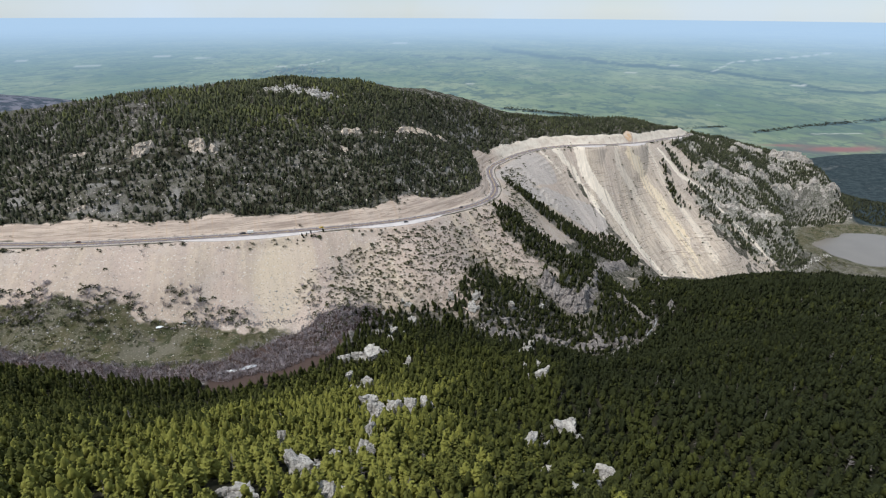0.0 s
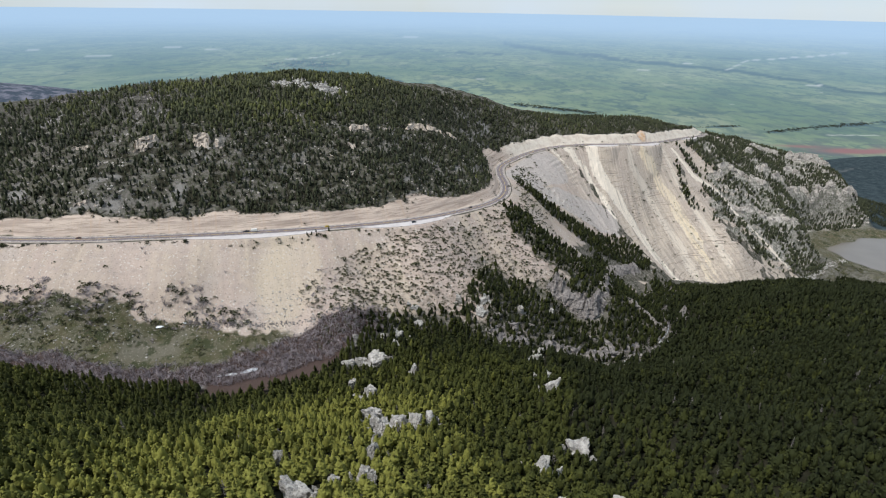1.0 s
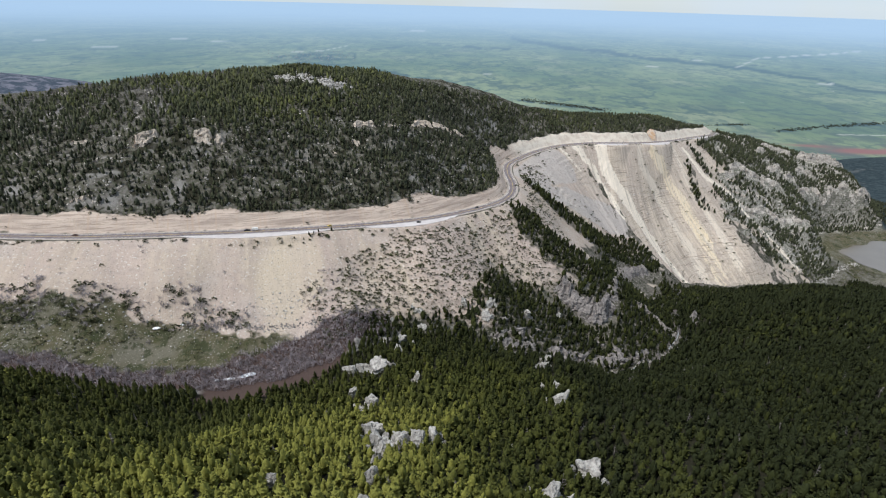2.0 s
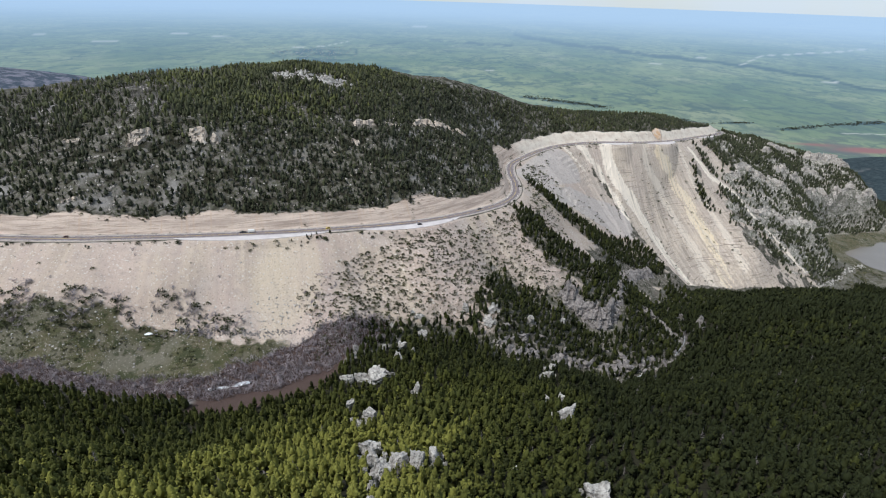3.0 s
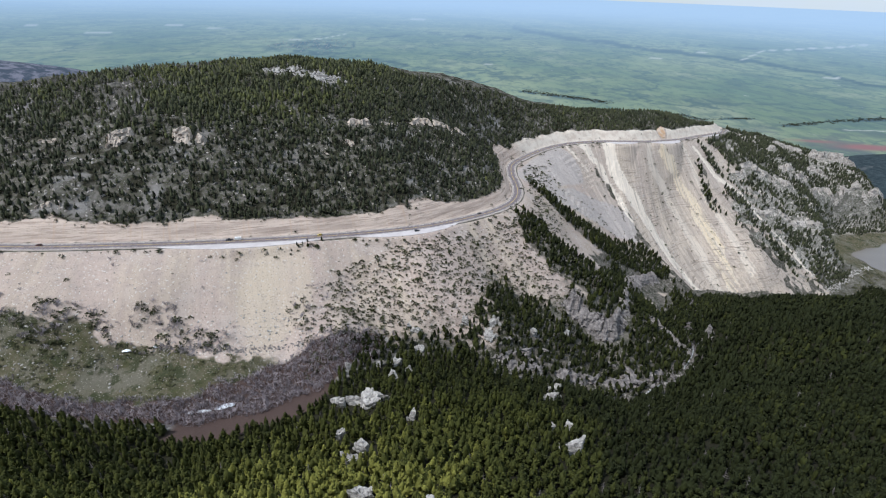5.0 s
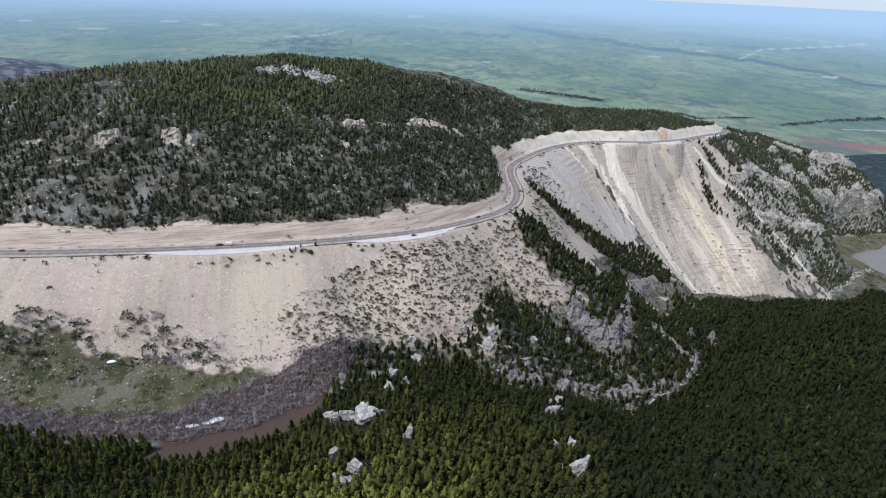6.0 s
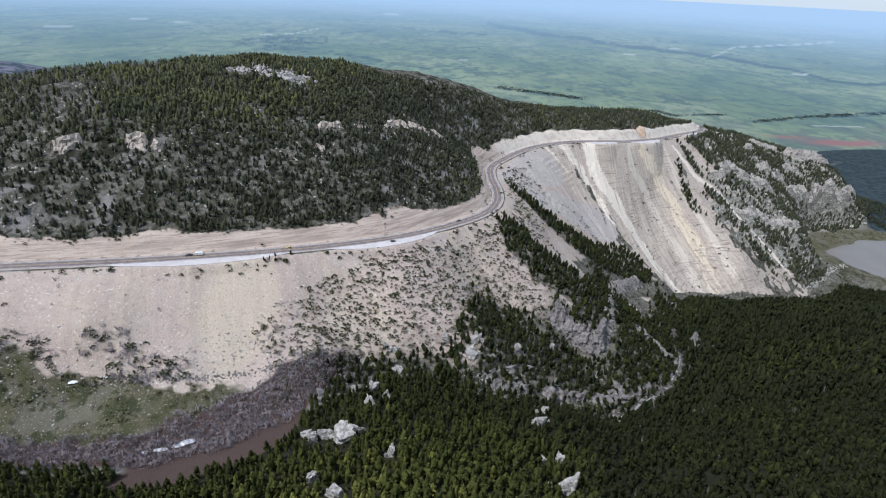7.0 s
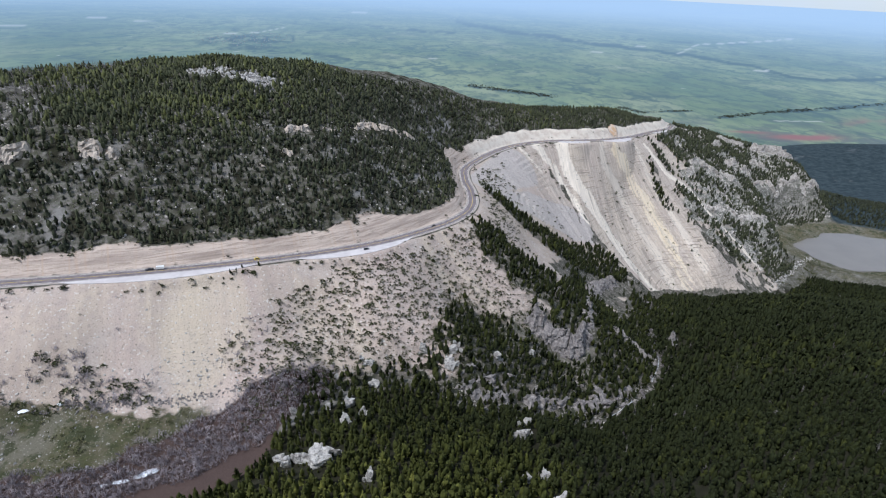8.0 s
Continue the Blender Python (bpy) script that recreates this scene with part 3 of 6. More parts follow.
    meadow = smooth(-3, 8, c) * smooth(5, -6, low - 10 * smooth(-250, -275, x) + 7 * smooth(-215, -170, x)) * smooth(-120, -150, x) * smooth(-10, -30, s)
    shore = smooth(185, 140, lake + 30 * (fbm(x / 30, y / 30, 69, 3) - 0.5)) * smooth(-280, -286, z)
    broad = 17 + 14 * smooth(-195, -150, x) - 13 * smooth(-112, -60, x)
    brush = smooth(broad + 5, broad - 5, c + 20 * (fbm(x / 14, y / 14, 57, 3) - 0.5)) * smooth(-29, -24, c) * smooth(-45, -75, x) * np.where(c < 0, smooth(-84, -95, x) * smooth(-195, -165, x) + smooth(-6, 0, c), 1)
    return z.reshape(shape), s, u, c, cut, bare, np.clip(meadow + 0.8 * shore, 0, 1), brush, rim, litter, gorge_side, strip

# ---------------------------------------------------------------- meshes from arrays
def mesh_from(name, verts, tris, mats, slots=None, attrs=None, soft=False):
    """A mesh of triangles from arrays; attrs: vectors a vertex."""
    me = bpy.data.meshes.new(name)
    verts, tris = np.ascontiguousarray(verts, np.float32), np.ascontiguousarray(tris, np.int32)
    me.vertices.add(len(verts))
    me.vertices.foreach_set("co", verts.ravel())
    me.loops.add(tris.size)
    me.loops.foreach_set("vertex_index", tris.ravel())
    me.polygons.add(len(tris))
    me.polygons.foreach_set("loop_start", np.arange(0, tris.size, 3, dtype=np.int32))
    for m in mats:
        me.materials.append(m)
    if slots is not None:
        me.polygons.foreach_set("material_index", np.ascontiguousarray(slots, np.int32))
    me.polygons.foreach_set("use_smooth", np.full(len(tris), soft))
    for key, values in (attrs or {}).items():
        at = me.attributes.new(key, "FLOAT_VECTOR", "POINT")
        at.data.foreach_set("vector", np.ascontiguousarray(values, np.float32).ravel())
    me.update(calc_edges=True)
    me.validate()
    return me


def grid_tris(nx, ny):
    i = np.arange(nx * ny).reshape(ny, nx)
    a, b, c, d = i[:-1, :-1].ravel(), i[:-1, 1:].ravel(), i[1:, 1:].ravel(), i[1:, :-1].ravel()
    return np.concatenate([np.stack([a, b, c], 1), np.stack([a, c, d], 1)])


def part(name, bm, material, parent, label=""):
    """One bmesh as one mesh object under a thing or a part."""
    me = bpy.data.meshes.new(name)
    bm.to_mesh(me)
    bm.free()
    me.materials.append(material)
    ob = new(name, me)
    ob.parent = parent
    return tagged(ob, label) if label else ob


# ---------------------------------------------------------------- ground
def span(*runs):
    """Grid lines: start, then (end, step) again and again."""
    out = [runs[0]]
    for end, step in runs[1:]:
        n = max(1, round((end - out[-1]) / step))
        out += list(np.linspace(out[-1], end, n + 1)[1:])
    return np.array(out)


# chutes of fresh debris on the scarp: line in plan, half width above and below
WHITE_CHUTES = [([(224, 926), (235, 900), (254, 884), (273, 872), (310, 837), (361, 769)], 10, 11), ([(180, 904), (192, 900), (217, 887), (239, 866), (258, 838)], 6, 5),
                ([(300, 962), (301, 928), (328, 922), (358, 898), (391, 857), (403, 805)], 6, 12), ([(405, 1016), (413, 1010), (440, 986), (497, 989), (519, 969), (583, 959), (625, 929)], 5, 3.5),
                ([(150, 892), (160, 880), (187, 869)], 4, 3), ([(372, 1000), (392, 965), (410, 940), (440, 905), (470, 850)], 5, 9)]
YELLOW_CHUTES = [([(327, 953), (356, 947), (385, 925), (417, 876), (437, 812)], 6, 13)]
DUSKY_RUNS = [([(226, 872), (246, 846), (270, 806), (300, 780), (330, 752)], 7, 17), ([(205, 880), (217, 880)], 8, 8), ([(404, 990), (411, 943), (426, 926)], 9, 12), ([(483, 950), (493, 902), (543, 903)], 12, 22),
              ([(182, 632), (225, 684), (275, 728), (305, 742)], 30, 26), ([(225, 660), (245, 660), (262, 640)], 24, 24), ([(239, 664), (258, 644), (262, 612)], 20, 20), ([(560, 860), (640, 905)], 22, 26)]


def pale_runs(x, y, u, s):
    """Fresh chutes on the scarp: positive pale, negative yellow."""
    wx, wy = x + (fbm(x / 12, y / 12, 7, 4) - 0.5) * 9, y + (fbm(x / 12, y / 12, 8, 4) - 0.5) * 9
    v = np.zeros_like(u)
    for (line, a, b), k in zip(WHITE_CHUTES, (1.0, 0.75, 0.42, 1.0, 0.6, 0.45)):
        v = np.maximum(v, k * swath(np.array(line, float), wx, wy, a, b))
    for line, a, b in YELLOW_CHUTES:
        v = v - 2 * swath(np.array(line, float), wx, wy, a, b) * smooth(0.3, 0.55, vnoise(u / 4.5, s / 80, 3) + 0.15)
    v = v * smooth(-3, -9, s)
    top = smooth(station(62, 765), station(115, 857), u) * smooth(4, 8, s) * 0.9
    fresh = smooth(1120, 1210, u) * smooth(-3, -12, s) * (0.50 * fbm(u / 7, s / 90, 63, 4) - 0.16) * smooth(1560, 1480, u)
    rust = smooth(1.1, 0.6, np.hypot((x - 336) / 16, (y - 1018) / 20)) * smooth(4, 8, s)
    return np.clip(np.where(v < -0.05, v, np.maximum(v, fresh)) + top - 1.9 * rust, -1, 1)


def grey_run(x, y):
    """The smooth grey talus apron below the bend, the buff patch of the lower one and the rocky hillside."""
    apron = np.maximum(swath(np.array([(80, 728), (112, 790), (150, 846)], float), x, y, 18, 30), swath(np.array([(108, 722), (170, 778), (240, 815)], float), x, y, 18, 30))
    buff = smooth(1.15, 0.6, np.hypot((x + 150) / 32, (y - 415) / 50))
    return np.clip(apron - buff, -1, 1)


def dusky_runs(x, y):
    """Rocky, overgrown ribs between the chutes of the scarp."""
    v = np.zeros(len(x))
    wx, wy = x + (fbm(x / 14, y / 14, 17, 4) - 0.5) * 16, y + (fbm(x / 14, y / 14, 18, 4) - 0.5) * 16
    for line, a, b in DUSKY_RUNS:
        v = np.maximum(v, 0.9 * swath(np.array(line, float), wx, wy, a, b))
    return v * np.maximum(smooth(0.36, 0.56, fbm(x / 9, y / 9, 19, 3)), smooth(780, 740, y))


def build_ground():
    xs = span(-2600, (-1000, 60), (-460, 12), (-400, 6), (60, 3.4), (640, 2.8), (1020, 5), (1100, 7), (1500, 16), (2900, 55))
    ys = span(-260, (60, 16), (230, 6), (460, 3.4), (960, 2.8), (1060, 3.6), (1400, 5), (1420, 7), (1800, 20), (2680, 45))
    x, y = np.meshgrid(xs, ys)
    z, s, u, c, cut, bare, meadow, brush, rim, litter, gorge_side, strip = land(x, y, zones=True)
    fx, fy = x.ravel(), y.ravel()
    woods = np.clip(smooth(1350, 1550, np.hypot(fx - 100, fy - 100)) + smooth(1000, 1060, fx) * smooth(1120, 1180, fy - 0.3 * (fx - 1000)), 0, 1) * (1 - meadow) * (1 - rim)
    # the land sinks under the plain at its rim
    far = np.hypot(fx, fy)
    z = z.ravel() - smooth(2400, 2680, fy) * 120 - smooth(2500, 2900, np.abs(fx)) * 160
    pale = pale_runs(fx, fy, u, s)
    foot_of, *_ = along(FOOT, fx, fy)
    rib = swath(np.array(WHITE_CHUTES[3][0], float), fx + 5 * (fbm(fx / 9, fy / 9, 29, 2) - 0.5), fy, 5, 4)
    bare = np.maximum(bare, rib)
    scrub = 0.5 * smooth(-6, 2, foot_of) * smooth(26, 14, foot_of) * smooth(-165, -185, fx) * smooth(0.40, 0.52, fbm(fx / 12, fy / 12, 121, 2)) + (0.56 + 0.36 * smooth(-36, -56, z)) * smooth(-118, -90, fx) * smooth(150, 110, fx) * smooth(0, 8, c) * smooth(-18, -34, s)
    bank = smooth(34, 20, c - 22 * smooth(-10, 25, fx)) * smooth(-95, -75, fx) * smooth(140, 110, fx) * smooth(-3, 3, c)
    dusk = np.maximum.reduce([dusky_runs(fx, fy), gorge_side, strip, bank, scrub])
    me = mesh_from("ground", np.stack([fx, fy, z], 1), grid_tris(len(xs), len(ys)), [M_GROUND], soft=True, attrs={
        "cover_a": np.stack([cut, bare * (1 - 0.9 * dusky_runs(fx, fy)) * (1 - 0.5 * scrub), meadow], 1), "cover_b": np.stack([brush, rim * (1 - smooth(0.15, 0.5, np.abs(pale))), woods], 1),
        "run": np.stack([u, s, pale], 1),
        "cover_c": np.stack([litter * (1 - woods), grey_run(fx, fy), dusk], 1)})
    tagged(new("ground", me), "mountain valley ground of talus, meadow and forest floor", "ground", kind="structure")


EYE_HIGH, PLAIN_LOW, TRUE_TO, FAR_TO, DIP = 200.0, -450.0, 3200.0, 4850.0, 0.0125


def plain_height(d):
    """Flat out to TRUE_TO, then drawn together so that the horizon lies at FAR_TO. Gives height and true distance."""
    q = np.clip((d - TRUE_TO) / (FAR_TO - TRUE_TO), 0, 0.997)
    true = np.where(d > TRUE_TO, TRUE_TO + (FAR_TO - TRUE_TO) * q / (1 - q), d)
    drop = (EYE_HIGH - PLAIN_LOW) / true + DIP * np.maximum(0, 1 - TRUE_TO / true)
    return EYE_HIGH - d * drop, true


FAR_DARK = [([(314, 4595), (573, 4527), (905, 4432), (1216, 4314), (1506, 4186), (1776, 4065), (2018, 3920), (2230, 3756), (2409, 3574), (2518, 3493), (2900, 3300)], 16, 0.02),
            ([(348, 3753), (613, 3660), (879, 3560)], 26, 0.3), ([(1720, 3130), (2012, 3180), (2301, 3180), (2900, 3100)], 24, 0.28), ([(1212, 3346), (1321, 3250), (1607, 3260)], 18, 0.42),
            ([(-1300, 4090), (-953, 4158), (-540, 4129), (-100, 4020)], 14, 0.3), ([(-800, 4380), (-333, 4520), (300, 4480)], 9, 0.4), ([(1850, 4060), (2200, 3900), (2700, 3600)], 7, 0.5),
            ([(1500, 4290), (2100, 4050), (2500, 3830)], 6, 0.45), ([(664, 3790), (901, 3690), (1066, 3640)], 40, 0.55), ([(-1440, 4100), (-1150, 4205), (-900, 4290)], 48, 0.40), ([(-1300, 4060), (-1100, 4110), (-800, 4160)], 22, 0.5)]
FAR_PALE = [([(1821, 4035), (1975, 4081), (2224, 4000), (2538, 3887)], 4), ([(110, 4185), (150, 4183)], 9), ([(1580, 4182), (1630, 4172)], 7), ([(2220, 3712), (2280, 3690)], 8),
            ([(-2500, 3735), (-2380, 3810)], 7), ([(-2800, 3600), (-2740, 3640)], 6), ([(-480, 4625), (-380, 4632)], 5), ([(-1860, 4125), (-1740, 4175)], 5),
            ([(-2120, 4030), (-2030, 4075)], 5), ([(1270, 4196), (1335, 4176)], 5), ([(2000, 3040), (2250, 3010)], 5), ([(-1450, 4170), (-1100, 4300), (-900, 4420)], 3)]


def build_plain():
    ang = np.radians(np.concatenate([np.linspace(-78, -46, 30), np.linspace(-45.8, 49, 340), np.linspace(49.5, 78, 30)]))
    d = np.concatenate([np.linspace(1900, 3200, 40), np.linspace(3208, 4845, 125)])
    a, r = np.meshgrid(ang, d)
    z, true = plain_height(r)
    x, y = r * np.sin(a), r * np.cos(a)
    tx, ty = true * np.sin(a), true * np.cos(a)
    roll = (fbm(tx / 900, ty / 900, 61, 4) - 0.5) * 50 * smooth(1900, 2600, r) * smooth(4400, 3300, r)
    z = z + roll
    red = np.exp(-((x - 1990) / 150) ** 2 - ((y - 2765) / 45) ** 2) * 1.8 + np.exp(-((x - 1740) / 110) ** 2 - ((y - 2850) / 28) ** 2) * 0.9 + np.exp(-((x - 2600) / 260) ** 2 - ((y - 2950) / 60) ** 2) * 0.8
    red = red * smooth(0.3, 0.6, fbm(x / 120, y / 120, 71))
    wx, wy = x + 60 * (fbm(x / 200, y / 200, 5, 3) - 0.5), y + 40 * (fbm(x / 130, y / 130, 6, 3) - 0.5)
    dark, pale = np.zeros(x.size), np.zeros(x.size)
    for line, w, gaps in FAR_DARK:
        dark = np.maximum(dark, swath(np.array(line, float), wx.ravel(), wy.ravel(), w, w) * smooth(gaps, gaps + 0.2, vnoise(x.ravel() / 45, y.ravel() / 22, 81)))
    for line, w in FAR_PALE:
        pale = np.maximum(pale, swath(np.array(line, float), x.ravel(), y.ravel(), w, w))
    dark, pale = dark.reshape(x.shape), pale.reshape(x.shape)
    # share of the painted haze, growing with true distance
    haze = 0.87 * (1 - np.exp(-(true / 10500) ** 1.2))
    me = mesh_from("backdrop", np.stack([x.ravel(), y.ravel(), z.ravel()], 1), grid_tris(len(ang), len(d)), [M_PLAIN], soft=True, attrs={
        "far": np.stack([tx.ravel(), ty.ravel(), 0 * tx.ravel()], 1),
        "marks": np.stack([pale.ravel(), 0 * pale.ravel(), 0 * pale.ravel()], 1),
        "soil_haze": np.stack([np.clip(red, 0, 1).ravel(), np.clip(dark, 0, 0.95).ravel(), haze.ravel()], 1)})
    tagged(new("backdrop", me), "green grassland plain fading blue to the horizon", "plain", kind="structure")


build_ground()
build_plain()


# ---------------------------------------------------------------- road, lay-bys and lake
def ribbon(name, offsets, lift, material, start=0.0, end=1e9, label="", category="road"):
    """A strip along the road between two offsets from its middle line (left positive)."""
    d = np.gradient(ROAD, axis=0)
    d = d[:, :2] / np.linalg.norm(d[:, :2], axis=1)[:, None]
    left = np.stack([-d[:, 1], d[:, 0]], 1)
    keep = (ROAD_RUN >= start) & (ROAD_RUN <= end)
    o = np.array([offsets(v) if callable(offsets) else offsets for v in ROAD_RUN])
    a = np.column_stack([ROAD[:, :2] + left * o[:, :1], ROAD[:, 2] + lift])[keep]
    b = np.column_stack([ROAD[:, :2] + left * o[:, 1:], ROAD[:, 2] + lift])[keep]
    n = len(a)
    v = np.concatenate([a, b, a - (0, 0, 0.3), b - (0, 0, 0.3)])
    i = np.arange(n - 1)
    quads = []
    for p, q in ((0, n), (n, 3 * n), (2 * n, 0)):
        quads += [np.stack([p + i, q + i, q + i + 1], 1), np.stack([p + i, q + i + 1, p + i + 1], 1)]
    me = mesh_from(name, v, np.concatenate(quads)[:, ::-1], [material])
    ob = new(name, me)
    return tagged(ob, label, category, kind="structure")


ribbon("road", (5.0, -5.0), 0.12, M_ASPHALT, label="two-lane mountain road of worn pinkish asphalt")
ribbon("road_shoulder", (6.9, 5.0), 0.10, M_GRAVEL, label="pale gravel verge under the cut bank")
ribbon("road_shoulder", (-5.0, -6.9), 0.10, M_GRAVEL, label="pale gravel verge above the drop")
for o in (4.45, -4.15):
    ribbon("road_line", (o, o - 0.3), 0.135, M_LINE, label="worn white edge line on the road", category="road line")
ribbon("road_line", (0.2, -0.2), 0.135, M_YELLOW, label="faded yellow centre line on the road", category="road line")
for a, b, most in LAYBYS:
    ribbon("layby", lambda v: (-5.0, -5.2 - float(layby_width(np.array([v]))[0])), 0.125, M_PAVED, a, b, label="pale worn paved lay-by beside the road", category="lay-by")


def build_lake():
    bm = bmesh.new()
    ring = []
    for k in range(96):
        a = 2 * math.pi * k / 96
        r = 1.0 + 0.10 * math.sin(2 * a + 0.6) + 0.06 * math.sin(5 * a) + 0.03 * math.sin(11 * a + 1)
        ring.append(bm.verts.new((968 + 130 * r * math.cos(a), 1105 + 98 * r * math.sin(a), -289.4)))
    bm.faces.new(ring)
    me = bpy.data.meshes.new("lake")
    bm.to_mesh(me)
    bm.free()
    me.materials.append(M_WATER)
    tagged(new("lake", me), "small silty brown-grey lake with a still surface", "lake", kind="structure")


build_lake()

# ---------------------------------------------------------------- trees
RNG = np.random.default_rng(7)


def pine(rng, rings, sides, tufts, wide=0.23, base=0.07):
    """A pine one unit high: a tapered trunk and a full, lumpy crown with boughs that stand out all round. Vertices, triangles, slot of each triangle (0 bark, 1 needles)."""
    v = [(0.018, 0, -0.06), (-0.009, 0.016, -0.06), (-0.009, -0.016, -0.06), (0, 0, 0.6)]
    f = [(0, 1, 3), (1, 2, 3), (2, 0, 3)]
    slot = [0] * 3
    lean = rng.normal(size=2) * 0.03

    def girth(k):
        return wide * min(1.0, 0.45 + 2.2 * k) * (1 - k) ** 0.62

    n = len(v)
    for t in range(rings):
        k = 0.02 + 0.90 * t / (rings - 1)
        turn = rng.random() * 6.28
        for i in range(sides):
            a = turn + 6.283 * (i + 0.4 * rng.random()) / sides
            q = girth(k) * (0.72 + 0.5 * rng.random())
            v.append((lean[0] * k + q * math.cos(a), lean[1] * k + q * math.sin(a), base + (1 - base) * k + 0.09 * (rng.random() - 0.5)))
    top = len(v)
    v.append((lean[0], lean[1], 1.0))
    for t in range(rings - 1):
        for i in range(sides):
            a, b = n + t * sides + i, n + t * sides + (i + 1) % sides
            f += [(a, b, b + sides), (a, b + sides, a + sides)]
    last = n + (rings - 1) * sides
    f += [(last + i, last + (i + 1) % sides, top) for i in range(sides)]
    for _ in range(tufts):
        k, a = 0.92 * rng.random() ** 1.25, rng.random() * 6.28
        r, z = girth(k), base + (1 - base) * k
        out, w = r * (1.12 + 0.4 * rng.random()) + 0.012, 0.035 + 0.3 * r
        c, s_ = math.cos(a), math.sin(a)
        m = len(v)
        v += [(lean[0] * k + 0.6 * r * c - w * s_, lean[1] * k + 0.6 * r * s_ + w * c, z - 0.015), (lean[0] * k + 0.6 * r * c + w * s_, lean[1] * k + 0.6 * r * s_ - w * c, z - 0.015),
              (lean[0] * k + out * c, lean[1] * k + out * s_, z + 0.02 + 0.03 * rng.random()), (lean[0] * k + 0.75 * r * c, lean[1] * k + 0.75 * r * s_, z + 0.07)]
        f += [(m, m + 2, m + 3), (m + 2, m + 1, m + 3)]
    slot += [1] * (len(f) - 3)
    return np.array(v), np.array(f), np.array(slot)


def dead_tree(rng, limbs):
    v, f, slot = [], [], []
    ring = [(math.cos(a), math.sin(a)) for a in (0, 2.094, 4.189)]
    v += [(0.014 * c, 0.014 * s, -0.05) for c, s in ring] + [(0, 0, 1.0)]
    f += [(0, 1, 3), (1, 2, 3), (2, 0, 3)]
    for _ in range(limbs):
        h, a = 0.15 + 0.75 * rng.random(), rng.random() * 6.28
        ln = 0.24 * (1.05 - h) * (0.6 + 0.6 * rng.random())
        n, c, s = len(v), math.cos(a), math.sin(a)
        v += [(0, 0, h), (0, 0, h + 0.032), (ln * c, ln * s, h + ln * (0.1 + 0.8 * rng.random())), (0.018 * s, -0.018 * c, h)]
        f += [(n, n + 1, n + 2), (n + 1, n + 3, n + 2)]
    return np.array(v), np.array(f), np.zeros(len(f), int)


def bare_bush(rng, stems):
    """Leafless brush: thin stems that fork and spread."""
    v, f = [], []
    for _ in range(stems):
        a, out, h = rng.random() * 6.28, 0.15 + 0.35 * rng.random(), 0.6 + 0.4 * rng.random()
        x0, y0 = 0.12 * (rng.random() - 0.5), 0.12 * (rng.random() - 0.5)
        mid = np.array((x0 + 0.4 * out * math.cos(a), y0 + 0.4 * out * math.sin(a), 0.45 * h))
        n = len(v)
        v += [(x0 - 0.012, y0, -0.05), (x0 + 0.012, y0 + 0.01, -0.05), tuple(mid), (mid[0] + 0.02, mid[1], mid[2])]
        f += [(n, n + 1, n + 2), (n + 1, n + 3, n + 2)]
        for _ in range(4):
            b = a + (rng.random() - 0.5) * 2.4
            e = mid + np.array((math.cos(b) * out * rng.random(), math.sin(b) * out * rng.random(), h * (0.2 + 0.4 * rng.random())))
            n = len(v)
            v += [tuple(mid), (mid[0] + 0.018 * math.sin(b), mid[1] - 0.018 * math.cos(b), mid[2] + 0.02), tuple(e), (e[0] + 0.03, e[1] + 0.02, e[2] - 0.04)]
            f += [(n, n + 1, n + 2), (n + 1, n + 3, n + 2)]
    return np.array(v), np.array(f), np.zeros(len(f), int)


def leafy_bush(rng, clumps):
    """A low shrub: many small tilted leaf clumps over a dome."""
    v, f = [], []
    for _ in range(clumps):
        a, q = rng.random() * 6.28, math.sqrt(rng.random())
        r, h = 0.5 * q * (0.8 + 0.4 * rng.random()), (0.75 - 0.55 * q * q) * (0.7 + 0.4 * rng.random())
        c = np.array((r * math.cos(a), r * math.sin(a), h))
        k = 0.085 + 0.075 * rng.random()
        d = rng.normal(size=(3, 3)) * (1, 1, 0.8) * k
        n = len(v)
        v += [tuple(c + d[0]), tuple(c + d[1]), tuple(c + d[2]), tuple(c - 0.6 * d[0] + (0, 0, -0.12))]
        f += [(n, n + 1, n + 2), (n, n + 2, n + 3)]
    n = len(v)
    v += [(0.03, 0, -0.1), (-0.03, 0.02, -0.1), (0, -0.03, -0.1), (0, 0, 0.5)]
    f += [(n, n + 1, n + 3), (n + 1, n + 2, n + 3), (n + 2, n, n + 3)]
    return np.array(v), np.array(f), np.zeros(len(f), int)


